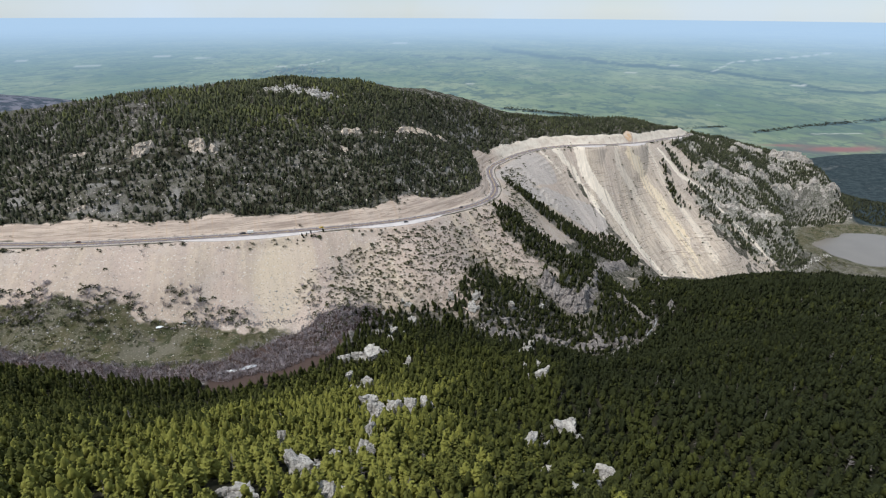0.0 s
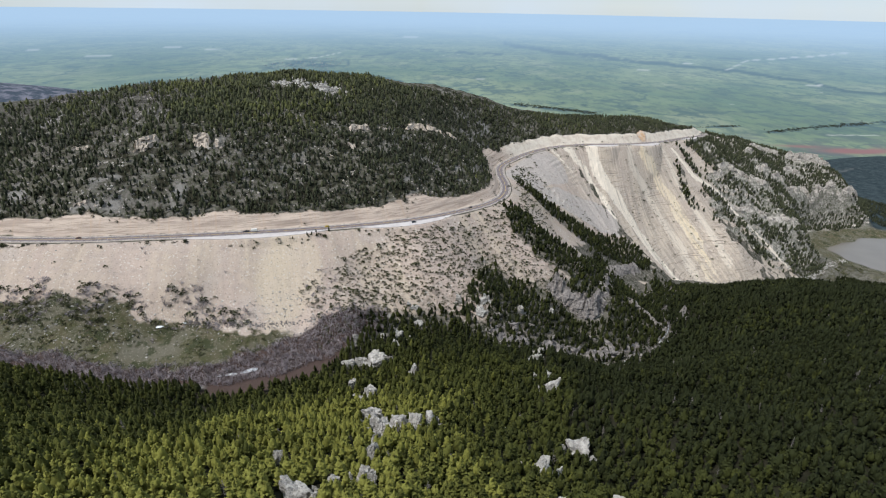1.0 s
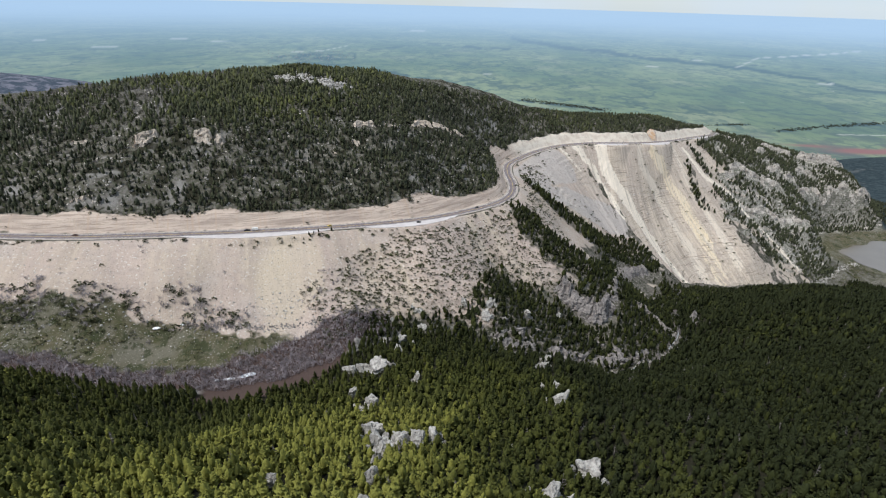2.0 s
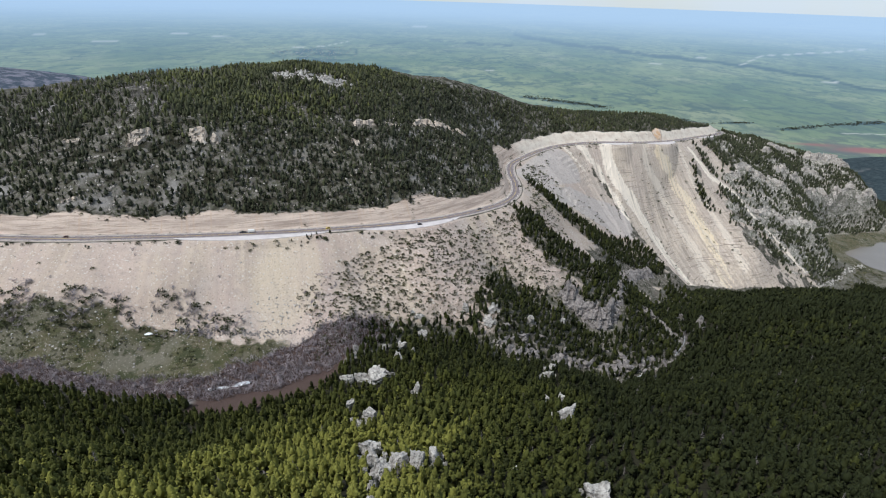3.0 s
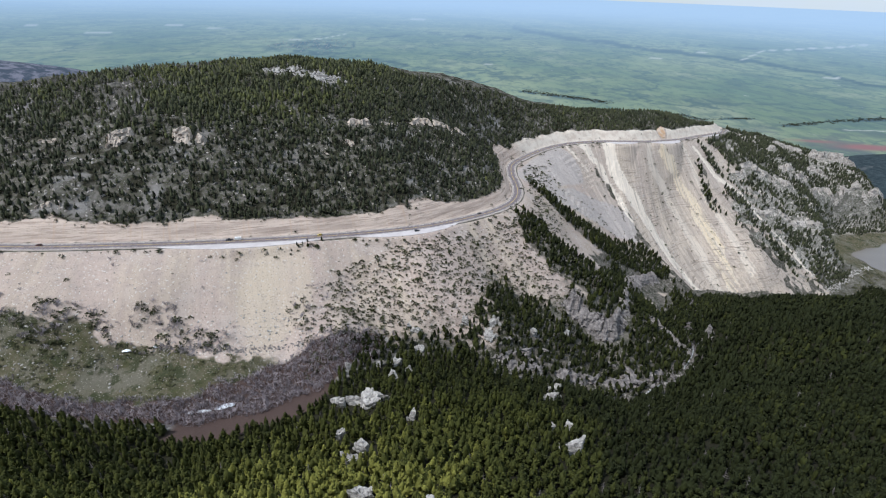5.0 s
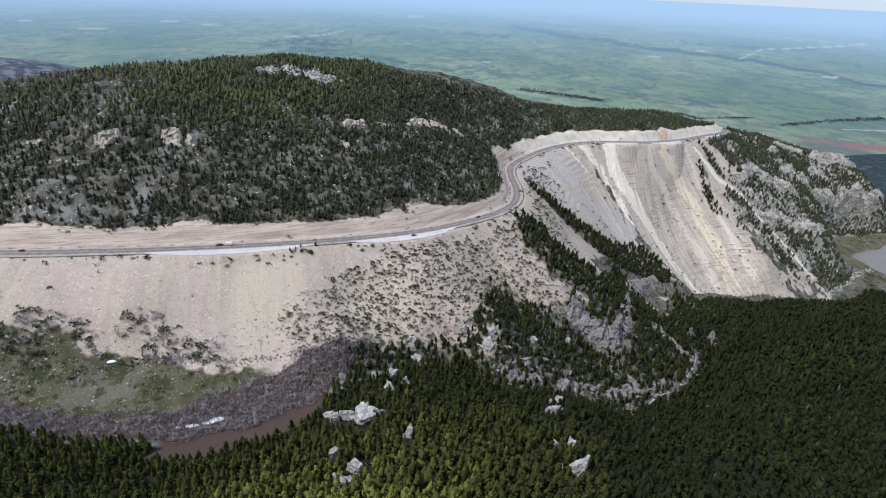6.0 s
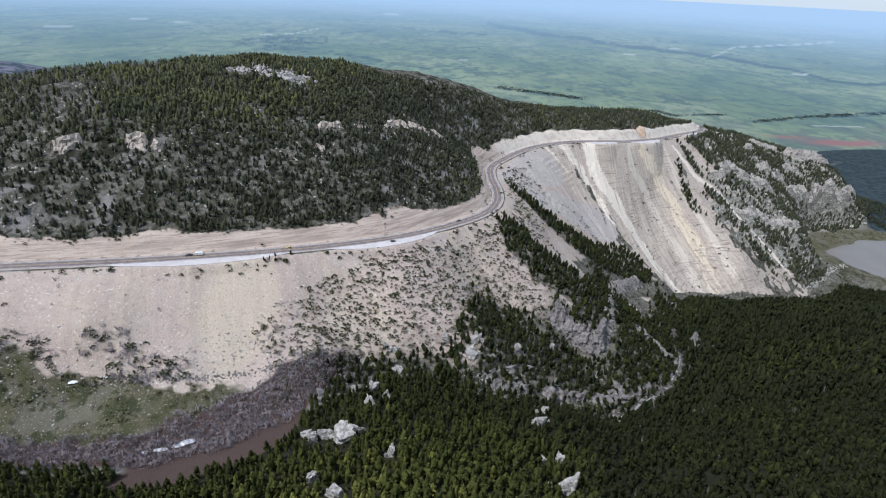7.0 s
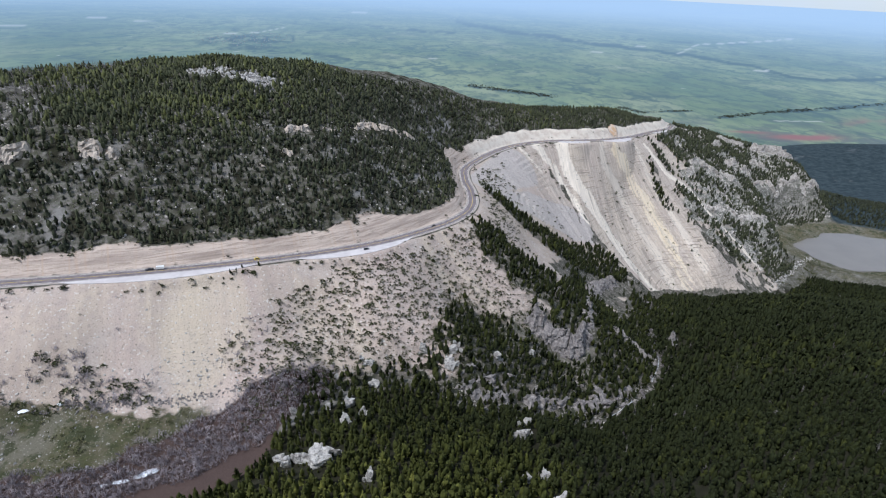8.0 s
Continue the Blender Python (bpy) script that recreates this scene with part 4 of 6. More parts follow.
def scatter(name, kinds, spots, mats, label, category, slim=1.0, soft=False):
    """Many plants in one mesh. spots: rows of x, y, z, height, tint."""
    if not len(spots):
        return None
    rng = np.random.default_rng(len(spots))
    vs, fs, ss, ts, n = [], [], [], [], 0
    pick = rng.integers(0, len(kinds), len(spots))
    for k, (v, f, slot) in enumerate(kinds):
        rows = spots[pick == k]
        if not len(rows):
            continue
        a = rng.random(len(rows)) * 6.28
        fat = rows[:, 3] * slim * (0.8 + 0.45 * rng.random(len(rows)))
        tx, ty = (rng.random((2, len(rows))) - 0.5) * 0.10
        c, s = np.cos(a), np.sin(a)
        x = (v[None, :, 0] * c[:, None] - v[None, :, 1] * s[:, None]) * fat[:, None] + v[None, :, 2] * (tx * rows[:, 3])[:, None] + rows[:, 0, None]
        y = (v[None, :, 0] * s[:, None] + v[None, :, 1] * c[:, None]) * fat[:, None] + v[None, :, 2] * (ty * rows[:, 3])[:, None] + rows[:, 1, None]
        z = v[None, :, 2] * rows[:, 3, None] + rows[:, 2, None]
        vs.append(np.stack([x, y, z], 2).reshape(-1, 3))
        fs.append((f[None] + (n + np.arange(len(rows)) * len(v))[:, None, None]).reshape(-1, 3))
        ss.append(np.tile(slot, len(rows)))
        ts.append(np.repeat(rows[:, 4], len(v)))
        n += len(rows) * len(v)
    t = np.concatenate(ts)
    me = mesh_from(name, np.concatenate(vs), np.concatenate(fs), mats, np.concatenate(ss), {"tint": np.stack([t, t, t], 1)}, soft)
    return tagged(new(name, me), label, category, kind="stuff")


def jittered(x0, x1, y0, y1, cell, rng):
    x, y = np.meshgrid(np.arange(x0, x1, cell), np.arange(y0, y1, cell))
    x, y = x.ravel() + rng.random(x.size) * cell, y.ravel() + rng.random(x.size) * cell
    return x, y


ROCK_CLEAR = []


def clear_of_rocks(x, y):
    ok = np.ones(len(x), bool)
    for rx, ry, r in ROCK_CLEAR:
        ok &= (x - rx) ** 2 + ((y - ry) * np.where(y < ry, 0.6, 1.0)) ** 2 > r * r
    return ok

# ---------------------------------------------------------------- rocks
def boulder_mesh(name, rng, w, d, h, material, cuts=11, slab=0.0, grain=1.5):
    """An angular outcrop in one piece: a block broken along joints, each field of it standing further out or in, with cracks between. It reaches well into the ground."""
    bm = bmesh.new()
    bmesh.ops.create_cube(bm, size=2.0)
    bmesh.ops.subdivide_edges(bm, edges=bm.edges[:], cuts=cuts, use_grid_fill=True)
    off = Vector(rng.random(3) * 50)
    lean_x, lean_y = rng.normal() * 0.14, rng.normal() * 0.14
    planes = []
    for _ in range(12):
        n = Vector(rng.normal(size=3))
        n.z *= 0.6 - 0.3 * slab
        planes.append((n.normalized(), 0.50 + 0.42 * rng.random()))
    for v in bm.verts:
        p = v.co.copy()
        for n, q in planes:
            e = p.dot(n) - q
            if e > 0:
                p -= n * e
        if cuts > 3:
            g = Vector((p.x * grain, p.y * grain, p.z * grain * 0.8)) + off
            dist, pts = noise.voronoi(g)
            field = noise.noise(pts[0] * 3.7)
            crack = min(1.0, (dist[1] - dist[0]) / 0.2)
            p *= 0.98 + 0.26 * field - 0.15 * (1 - crack)
            p.z += 0.16 * noise.noise(pts[0] * 5.3)
        p *= 1 + 0.08 * noise.noise(p * 1.6 + off) + 0.05 * noise.noise(p * 5 + off)
        x, y = p.x * w * 0.52, p.y * d * 0.52
        v.co = Vector((x, y, p.z * h * 0.72 + 0.08 * h + lean_x * x + lean_y * y))
    bmesh.ops.triangulate(bm, faces=bm.faces[:])
    me = bpy.data.meshes.new(name)
    bm.to_mesh(me)
    bm.free()
    me.materials.append(material)
    return me


# x, y, width, height of the boulders that stand out of the near wood, valley side first
BOULDERS_NEAR = [(-48, 105, 16, 10), (-27, 117, 9, 10), (-40, 118, 6, 6), (-66, 136, 7, 8), (-40, 201, 13, 10), (-32, 175, 12, 11), (-25, 187, 11, 9), (-16, 185, 10, 9), (-8, 193, 9, 8),
                 (-29, 141, 8, 9), (-36, 188, 10, 9), (-31, 160, 7, 8), (-61, 83, 16, 7), (-33, 84, 9, 7), (66, 185, 18, 10), (40, 146, 13, 9), (47, 141, 6, 8), (67, 120, 13, 8), (42, 117, 6, 5), (49, 98, 10, 6),
                 (29, 197, 7, 7), (-59, 248, 5, 6), (59, 107, 8, 4), (21, 88, 5, 5)]
BOULDERS_FAR = [(-47, 380, 11, 8), (-37, 370, 8, 7), (-82, 365, 7, 5), (-47, 360, 13, 5), (-30, 401, 12, 6), (-58, 401, 5, 6), (-35, 416, 10, 5), (-26, 293, 8, 9), (-61, 375, 6, 7),
                (29, 433, 10, 8), (5, 431, 10, 7), (66, 445, 10, 8), (101, 469, 7, 6), (26, 422, 11, 8), (68, 346, 11, 9), (75, 360, 8, 8), (59, 292, 7, 8), (69, 293, 7, 8), (66, 263, 15, 11)]
SLABS = [(-66, 316, 12, 9), (-57, 311, 15, 9), (-75, 313, 9, 8), (-80, 320, 8, 6), (-66, 271, 7, 9), (-50, 258, 11, 7), (-53, 246, 7, 5), (-48, 318, 8, 6)]
# x, y, width, depth, height, turn of the cliffs
CLIFFS_HILL = [(-314, 503, 22, 15, 12), (-262, 518, 13, 15, 15), (-246, 522, 10, 9, 0), (-118, 620, 24, 8, 25), (-90, 640, 16, 5, 30), (-56, 676, 32, 7, 35),
               (-30, 698, 30, 7, 35), (-8, 726, 22, 6, 40), (-121, 584, 12, 6, 20), (-140, 560, 9, 5, 10), (-345, 440, 22, 5, 8), (-385, 512, 18, 5, 5)]
# cliff faces above the gorge: foot line, height, batter, material of the bluff or of the cliff
FACES_GORGE = [([(98, 500), (110, 493), (124, 488), (138, 481), (150, 484), (160, 494), (170, 512)], 25, 11), ([(172, 520), (182, 548), (192, 580), (203, 606)], 13, 7),
               ([(204, 622), (220, 648), (238, 672), (262, 700), (280, 722)], 16, 10), ([(276, 548), (284, 556), (290, 570)], 13, 6), ([(196, 540), (212, 535), (228, 524), (240, 512)], 7, 5)]
FACES_FAR = [([(502, 1006), (546, 1030), (591, 1050), (618, 1052)], 10, 5), ([(559, 1088), (619, 1124), (674, 1160)], 10, 5), ([(513, 972), (575, 1009), (650, 1047), (700, 1064)], 8, 5)]
FACES_BLUFF = [([(30, 404), (46, 403), (62, 406), (78, 410)], 9, 5), ([(84, 411), (100, 415), (116, 420), (128, 424)], 11, 5), ([(132, 424), (146, 428), (160, 434), (172, 442)], 10, 6), ([(178, 446), (190, 456), (202, 466)], 7, 5)]
CLIFFS_FAR = [(840, 1352, 60, 18, 20), (890, 1366, 60, 20, 20), (930, 1372, 50, 20, 10), (549, 1078, 60, 11, 25), (600, 1100, 44, 11, 25), (678, 1190, 60, 13, 35),
              (730, 1212, 50, 12, 30), (773, 1220, 60, 15, 30), (840, 1258, 60, 14, 20), (942, 1289, 60, 18, 12), (885, 1280, 60, 15, 15), (980, 1310, 44, 18, 10),
              (714, 1303, 60, 10, 35), (770, 1335, 50, 11, 30), (514, 1046, 36, 10, 35), (645, 1128, 54, 12, 30), (552, 996, 64, 9, 32), (620, 1034, 64, 10, 25), (690, 1066, 56, 9, 20),
              (660, 1240, 44, 9, 30), (800, 1290, 54, 10, 25)]


def cliff_face(name, rng, line, high, batter, material):
    """A broken cliff above a foot line in plan: beds set back one above the other, cut by upright joints, running back into the slope."""
    p = spline([(x, y, 0.0) for x, y in line], 1.3)[:, :2]
    n = len(p)
    d = np.gradient(p, axis=0)
    d = d / np.linalg.norm(d, axis=1)[:, None]
    inward = np.stack([-d[:, 1], d[:, 0]], 1)
    run = np.concatenate([[0], np.cumsum(np.hypot(*np.diff(p, axis=0).T))])
    seed = int(rng.integers(0, 900))
    foot = land(p[:, 0], p[:, 1]) - 2.5
    edge = min(7.0, 0.12 * run[-1])
    ends = smooth(0, edge, run) * smooth(0, edge, run[-1] - run)
    tall = high * (0.35 + 0.65 * ends) * (0.72 + 0.5 * fbm(run / 13, run * 0, seed, 3))
    rows = max(10, int(high / 0.9))
    verts = []
    for k in range(rows + 1):
        f = k / rows
        z = foot + tall * f
        bed = np.floor((z + 2.5 * vnoise(run / 12, run * 0 + 3, seed + 1)) / 2.6)
        joint = lattice(np.floor(run / 3.1 + 1.3 * vnoise(run / 7, bed * 0.21, seed + 2)).astype(np.int64), np.floor(bed / 3).astype(np.int64), seed + 3)
        chip = lattice(np.floor(run / 1.9).astype(np.int64), bed.astype(np.int64), seed + 4)
        back = batter * f ** 1.3 + 4.6 * (joint - 0.5) + 2.0 * (chip - 0.5) + 6.0 * (fbm(run / 16, z / 14, seed + 5, 3) - 0.5) + 0.8 * (lattice(bed.astype(np.int64), bed.astype(np.int64) * 0 + 7, seed) - 0.5)
        verts.append(np.column_stack([p + inward * back[:, None], z]))
    for away, drop in ((4.0, 0.6), (10.0, 5.0)):
        q = verts[rows][:, :2] + inward * away
        verts.append(np.column_stack([q, np.minimum(verts[rows][:, 2] - drop, land(q[:, 0], q[:, 1]) + (0.8 if away < 5 else -2.0))]))
    me = mesh_from(name, np.concatenate(verts), grid_tris(n, len(verts)), [material])
    return me


def place_rocks():
    rng = np.random.default_rng(23)
    few = [(x + (rng.random() - 0.5) * 1.5 * w, y + (rng.random() - 0.5) * w, w * (0.22 + 0.26 * rng.random()), h * (0.35 + 0.3 * rng.random())) for x, y, w, h in BOULDERS_NEAR + BOULDERS_FAR if w >= 8 for _ in range(3)]
    for x, y, w, h in BOULDERS_NEAR + BOULDERS_FAR + few:
        w, h = 0.9 * w, 1.02 * h
        ob = new("boulder", boulder_mesh("boulder", rng, w, w * (0.65 + 0.3 * rng.random()), h, M_ROCK, 13 if w > 6 else 6, 0.4 * rng.random(), 2.3))
        ob.matrix_basis = pose(x, y, float(land(np.array([x]), np.array([y]))[0]), rng.normal() * 5, rng.normal() * 5, rng.random() * 50 - 25)
        tagged(ob, "pale grey angular boulder among the pines", "boulder", "boulders of the near wood")
        ROCK_CLEAR.append((x, y, 0.42 * w + 0.6))
    for x, y, w, h in SLABS:
        w, h = 1.1 * w, 1.1 * h
        ob = new("rock_slab", boulder_mesh("rock_slab", rng, w, w * 0.8, h, M_ROCK, 13, 0.7, 1.9))
        ob.matrix_basis = pose(x, y, float(land(np.array([x]), np.array([y]))[0]), 10 + rng.normal() * 4, rng.normal() * 6, rng.random() * 60 - 30)
        tagged(ob, "big smooth grey tilted rock slab among pines", "rock slab", "rock slabs above the creek")
        ROCK_CLEAR.append((x, y, 0.52 * w + 1.2))
    # the broken pale bluff beside the creek where it enters the gorge
    for k in range(40):
        t = rng.random()
        x, y = 30 + 150 * t + 5 * rng.normal(), 410 + 38 * t + 6 * rng.normal()
        w = 2.5 + 6 * rng.random() ** 1.8
        ob = new("boulder", boulder_mesh("boulder", rng, w * 1.7, w * 0.8, w * 0.8, M_CLIFF, 6))
        ob.matrix_basis = pose(x, y, float(land(np.array([x]), np.array([y]))[0]), rng.normal() * 10, rng.normal() * 10, 14 + rng.normal() * 25)
        tagged(ob, "broken pinkish rock of the bluff above the creek", "boulder", "rocks of the creek bluff")
        if k % 2:
            ROCK_CLEAR.append((x, y, 0.45 * w))
    # bedded faces of the hill and of the slopes past the scarp
    for rows, name, label, group in ((CLIFFS_HILL, "rock_outcrop", "buff bedded rock face on the wooded hill", "outcrops of the hill"),
                                     (CLIFFS_FAR, "rock_ledge", "pale limestone ledge on the wooded slope past the scarp", "ledges past the scarp")):
        for x, y, w, h, turn in rows:
            c, s = math.cos(math.radians(turn)), math.sin(math.radians(turn))
            line = [(x + k * w * c - 0.09 * w * s * math.sin(5 * k + x), y + k * w * s + 0.09 * w * c * math.sin(5 * k + x)) for k in (-0.5, -0.25, 0, 0.25, 0.5)]
            ob = new(name, cliff_face(name, rng, line, 1.15 * h, 0.30 * h, M_BUFF if rows is CLIFFS_HILL else M_BLUFF))
            tagged(ob, label, "rock face", group)
            for px, py in line:
                ROCK_CLEAR.append((px, py - 1, 0.15 * w))
    for rows, material, label, group in ((FACES_GORGE, M_CLIFF, "grey bedded cliff with upright joints above the gorge", "cliffs of the gorge"),
                                         (FACES_FAR, M_BLUFF, "pale limestone ledge running along the slope past the scarp", "ledges past the scarp"),
                                         (FACES_BLUFF, M_CLIFF, "broken pinkish-grey rock bluff beside the creek", "bluffs of the creek")):
        for line, high, batter in rows:
            ob = new("rock_cliff", cliff_face("rock_cliff", rng, line, high, batter, material))
            tagged(ob, label, "cliff", group)
            for x, y in line:
                ROCK_CLEAR.append((x, y + 0.3 * batter, 0.35 * min(high, 20)))


place_rocks()


def stone_field(name, spots, material, label):
    """Loose stones in one mesh. spots: x, y, z, size."""
    rng = np.random.default_rng(len(spots))
    bm = bmesh.new()
    bmesh.ops.create_icosphere(bm, subdivisions=1, radius=0.55)
    v = np.array([p.co for p in bm.verts]) * (1, 0.8, 0.8) * (0.75 + 0.5 * rng.random((len(bm.verts), 1)))
    f = np.array([[p.index for p in q.verts] for q in bm.faces])
    bm.free()
    a = rng.random(len(spots)) * 6.28
    c, s = np.cos(a)[:, None], np.sin(a)[:, None]
    k = spots[:, 3, None]
    q = np.stack([(v[:, 0] * c - v[:, 1] * s) * k + spots[:, 0, None], (v[:, 0] * s + v[:, 1] * c) * k + spots[:, 1, None], v[:, 2] * k * (0.7 + 0.6 * rng.random((len(spots), 1))) + spots[:, 2, None]], 2)
    tris = (f[None] + (np.arange(len(spots)) * len(v))[:, None, None]).reshape(-1, 3)
    tagged(new(name, mesh_from(name, q.reshape(-1, 3), tris, [material])), label, "stones", kind="stuff")


def strew():
    rng = np.random.default_rng(31)
    x, y = -360 + 300 * rng.random(3600), 300 + 100 * rng.random(3600)
    z, s, u, c, cut, bare, meadow, *rest = land(x, y, zones=True)
    ok = ((meadow > 0.25) | (z < -36) & (bare > 0.5)) & (rng.random(3600) < 0.22 + 0.8 * smooth(-56, -50, z)) & (c > 12) & (s < -20)
    stone_field("meadow_stones", np.stack([x, y, z, 0.45 + 1.5 * rng.random(3600) ** 4], 1)[ok], M_ROCK, "pale stones strewn over the meadow below the talus")
    a, r = rng.random(260) * 6.28, np.sqrt(rng.random(260))
    x, y = -196 + 46 * r * np.cos(a) + 6 * rng.normal(size=260), 692 + 20 * r * np.sin(a)
    stone_field("summit_stones", np.stack([x, y, land(x, y), 2.0 + 4.5 * rng.random(260) ** 2], 1), M_ROCK, "pale rocks showing between pines on the hilltop")
    for k in range(7):
        ROCK_CLEAR.append((-232 + 12 * k, 690 - 9 * (k % 2), 9.0))
    n = 6500
    x, y = -380 + 900 * rng.random(n), 350 + 560 * rng.random(n)
    z, s, u, c, cut, bare, meadow, *rest = land(x, y, zones=True)
    ok = (bare > 0.6) & (c > 10) & (s < -14)
    stone_field("talus_stones", np.stack([x, y, z, 0.4 + 1.5 * rng.random(n) ** 4 + 1.2 * (u > 1000) * rng.random(n) ** 3], 1)[ok], M_ROCK, "loose stones on the talus below the road")
    n = 8000
    x, y = -520 + 620 * rng.random(n), 420 + 330 * rng.random(n)
    z, s, u, c, cut, *rest = land(x, y, zones=True)
    ok = (s > 24) & (cut < 0.2) & (fbm(x / 12, y / 9, 101, 3) + 0.5 * (fbm(x / 7, y / 7, 107, 2) - 0.5) > 0.50)
    stone_field("hill_stones", np.stack([x, y, z - 0.3, 0.7 + 2.8 * rng.random(n) ** 3], 1)[ok], M_BLUFF, "grey rocks between the pines of the hillside")


def foot_stones():
    rng = np.random.default_rng(39)
    line = spline([tuple(p) for p in FOOT[4:9]], 1.0)
    k = rng.integers(0, len(line), 420)
    x, y = line[k, 0] + rng.normal(size=420), line[k, 1] - 1.0 + 1.6 * rng.normal(size=420)
    stone_field("foot_stones", np.stack([x, y, land(x, y), 0.5 + 1.7 * rng.random(420) ** 2], 1), M_CLIFF, "dark broken stones along the foot of the talus")


def slope_stones():
    rng = np.random.default_rng(41)
    n = 2600
    x, y = 460 + 560 * rng.random(n), 900 + 470 * rng.random(n)
    z, s, u, c, cut, bare, meadow, brush, rim, *rest = land(x, y, zones=True)
    ok = (z > -278) & (s < -25) & (rim > 0.35)
    stone_field("slope_stones", np.stack([x, y, z, 1.6 + 5.0 * rng.random(n) ** 2.5], 1)[ok], M_BLUFF, "pale broken rock between pines past the scarp")


slope_stones()
foot_stones()


def creek_stones():
    rng = np.random.default_rng(37)
    line = CREEK[(CREEK[:, 0] > 20) & (CREEK[:, 0] < 250)]
    k = rng.integers(0, len(line), 300)
    x, y = line[k, 0] + 5.5 * rng.normal(size=300), line[k, 1] + 5.5 * rng.normal(size=300)
    stone_field("creek_stones", np.stack([x, y, land(x, y), 0.6 + 2.6 * rng.random(300) ** 2.5], 1), M_BLUFF, "pale boulders in and along the creek bed")


strew()
creek_stones()

# ---------------------------------------------------------------- woods
def plant():
    rng = np.random.default_rng(11)
    near_kinds = [pine(rng, 5, 7, 16, 0.215 + 0.06 * rng.random()) for _ in range(9)]
    mid_kinds = [pine(rng, 4, 6, 7, 0.22 + 0.06 * rng.random()) for _ in range(9)]
    far_kinds = [pine(rng, 3, 4, 4, 0.32 + 0.10 * rng.random(), 0.04) for _ in range(9)]
    # the wooded slope on the near side of the creek
    x, y = jittered(-600, 960, -80, 960, 4.15, rng)
    z, s, u, c, cut, bare, meadow, brush, rim, litter, gorge_side, strip = land(x, y, zones=True)
    ok = (c < np.where(x > 600, -28, np.where(x > 330, -9, np.where(x > 255, -1.5, np.where(x > 150, -4.5, np.interp(x, EDGE_X, EDGE_C)))))) & ((y > 62) | (np.abs(x) < 130)) & (x < 0.9 * y + 75 + 200 * (y < 60)) & (x > -1.0 * y - 95 - 200 * (y < 60)) & clear_of_rocks(x, y)
    ok &= ~((np.hypot((x - 968) / 1.25, y - 1105) < 185))
    ok &= rng.random(len(x)) < 0.98 - 0.14 * smooth(0.6, 0.75, fbm(x / 30, y / 30, 77, 3))
    ok &= rng.random(len(x)) < 1 - 0.04 * smooth(60, 140, x + 0.3 * (y - 200))
    ok &= ~((brush > 0.5) & (x < 90))
    young = (c < -4) & ~clear_of_rocks(x, y) & (y > 62) & (y < 450) & (np.abs(x) < 120) & (rng.random(len(x)) < 0.7)
    rows = np.stack([x, y, z - 0.1, 1.2 + 2.2 * rng.random(len(x)), 0.3 + 0.5 * rng.random(len(x))], 1)[young]
    scatter("pine_saplings", mid_kinds, rows, [M_BARK, M_NEEDLE], "young pines and scrub round the boulders", "saplings", 1.3, True)
    high = 6.2 + 5.0 * rng.random(len(x)) + 2.5 * (fbm(x / 60, y / 60, 91, 2) - 0.5)
    # sunlit patch on the nose, painted as a brighter needle tint
    sun_patch = np.exp(-((x + 52) / 62) ** 2) * smooth(310, 190, y)
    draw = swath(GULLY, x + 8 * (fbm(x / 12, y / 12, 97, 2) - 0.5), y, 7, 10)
    # tint also carries the cloud shade painted over the right slope
    tint = np.clip(0.06 - 0.29 * smooth(60, 150, x + 0.2 * (y - 200)) + 0.50 * fbm(x / 60, y / 60, 93, 3) - 0.2 * draw + 0.26 * smooth(80, -40, x) * smooth(360, 230, y) - 0.06 * smooth(-90, -170, x) + 0.46 * sun_patch + 0.16 * smooth(230, 120, y) * smooth(90, -60, x) + 0.13 * rng.normal(size=len(x)), 0, 1)
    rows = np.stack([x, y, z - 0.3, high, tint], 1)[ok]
    gone = rng.random(len(rows)) < 0.012 + 0.06 * smooth(0.62, 0.74, fbm(rows[:, 0] / 25, rows[:, 1] / 25, 99, 2))
    single = (np.abs(rows[:, 0] + 5) < 75) & (rows[:, 1] > 88) & (rows[:, 1] < 176)
    first = rows[single & ~gone]
    first = first[np.argsort(first[:, 1])][:290]
    used = np.zeros(len(rows), bool)
    used[np.flatnonzero(single & ~gone)[np.argsort(rows[single & ~gone][:, 1])][:290]] = True
    trees(first, rng)
    rest = rows[~gone & ~used]
    close = (rest[:, 1] + 0.25 * np.abs(rest[:, 0]) < 275) & (rest[:, 1] > 62)
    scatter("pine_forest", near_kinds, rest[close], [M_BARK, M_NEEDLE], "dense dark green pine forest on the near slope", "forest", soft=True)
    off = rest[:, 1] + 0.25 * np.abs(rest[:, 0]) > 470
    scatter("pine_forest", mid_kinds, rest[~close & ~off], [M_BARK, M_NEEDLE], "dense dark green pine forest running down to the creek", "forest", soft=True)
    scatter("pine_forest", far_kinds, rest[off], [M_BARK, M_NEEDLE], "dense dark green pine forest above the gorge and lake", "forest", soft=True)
    scatter("dead_trees", [dead_tree(rng, 22) for _ in range(4)], rows[gone], [M_DEAD], "bare grey standing dead trees among the pines", "dead trees")
    # the hill above the road, its crest, and the cliffs past the scarp
    x, y = jittered(-820, 700, 400, 1200, 3.7, rng)
    z, s, u, c, cut, bare, meadow, brush, rim, litter, gorge_side, strip = land(x, y, zones=True)
    top = smooth(45, 85, z)
    bank_top = 11 + 5 * vnoise(u / 14, u * 0, 3)
    patchy = 0.5 * fbm(x / 12, y / 9, 101, 3) + 0.5 * fbm(x / 6, y / 5, 102, 2)
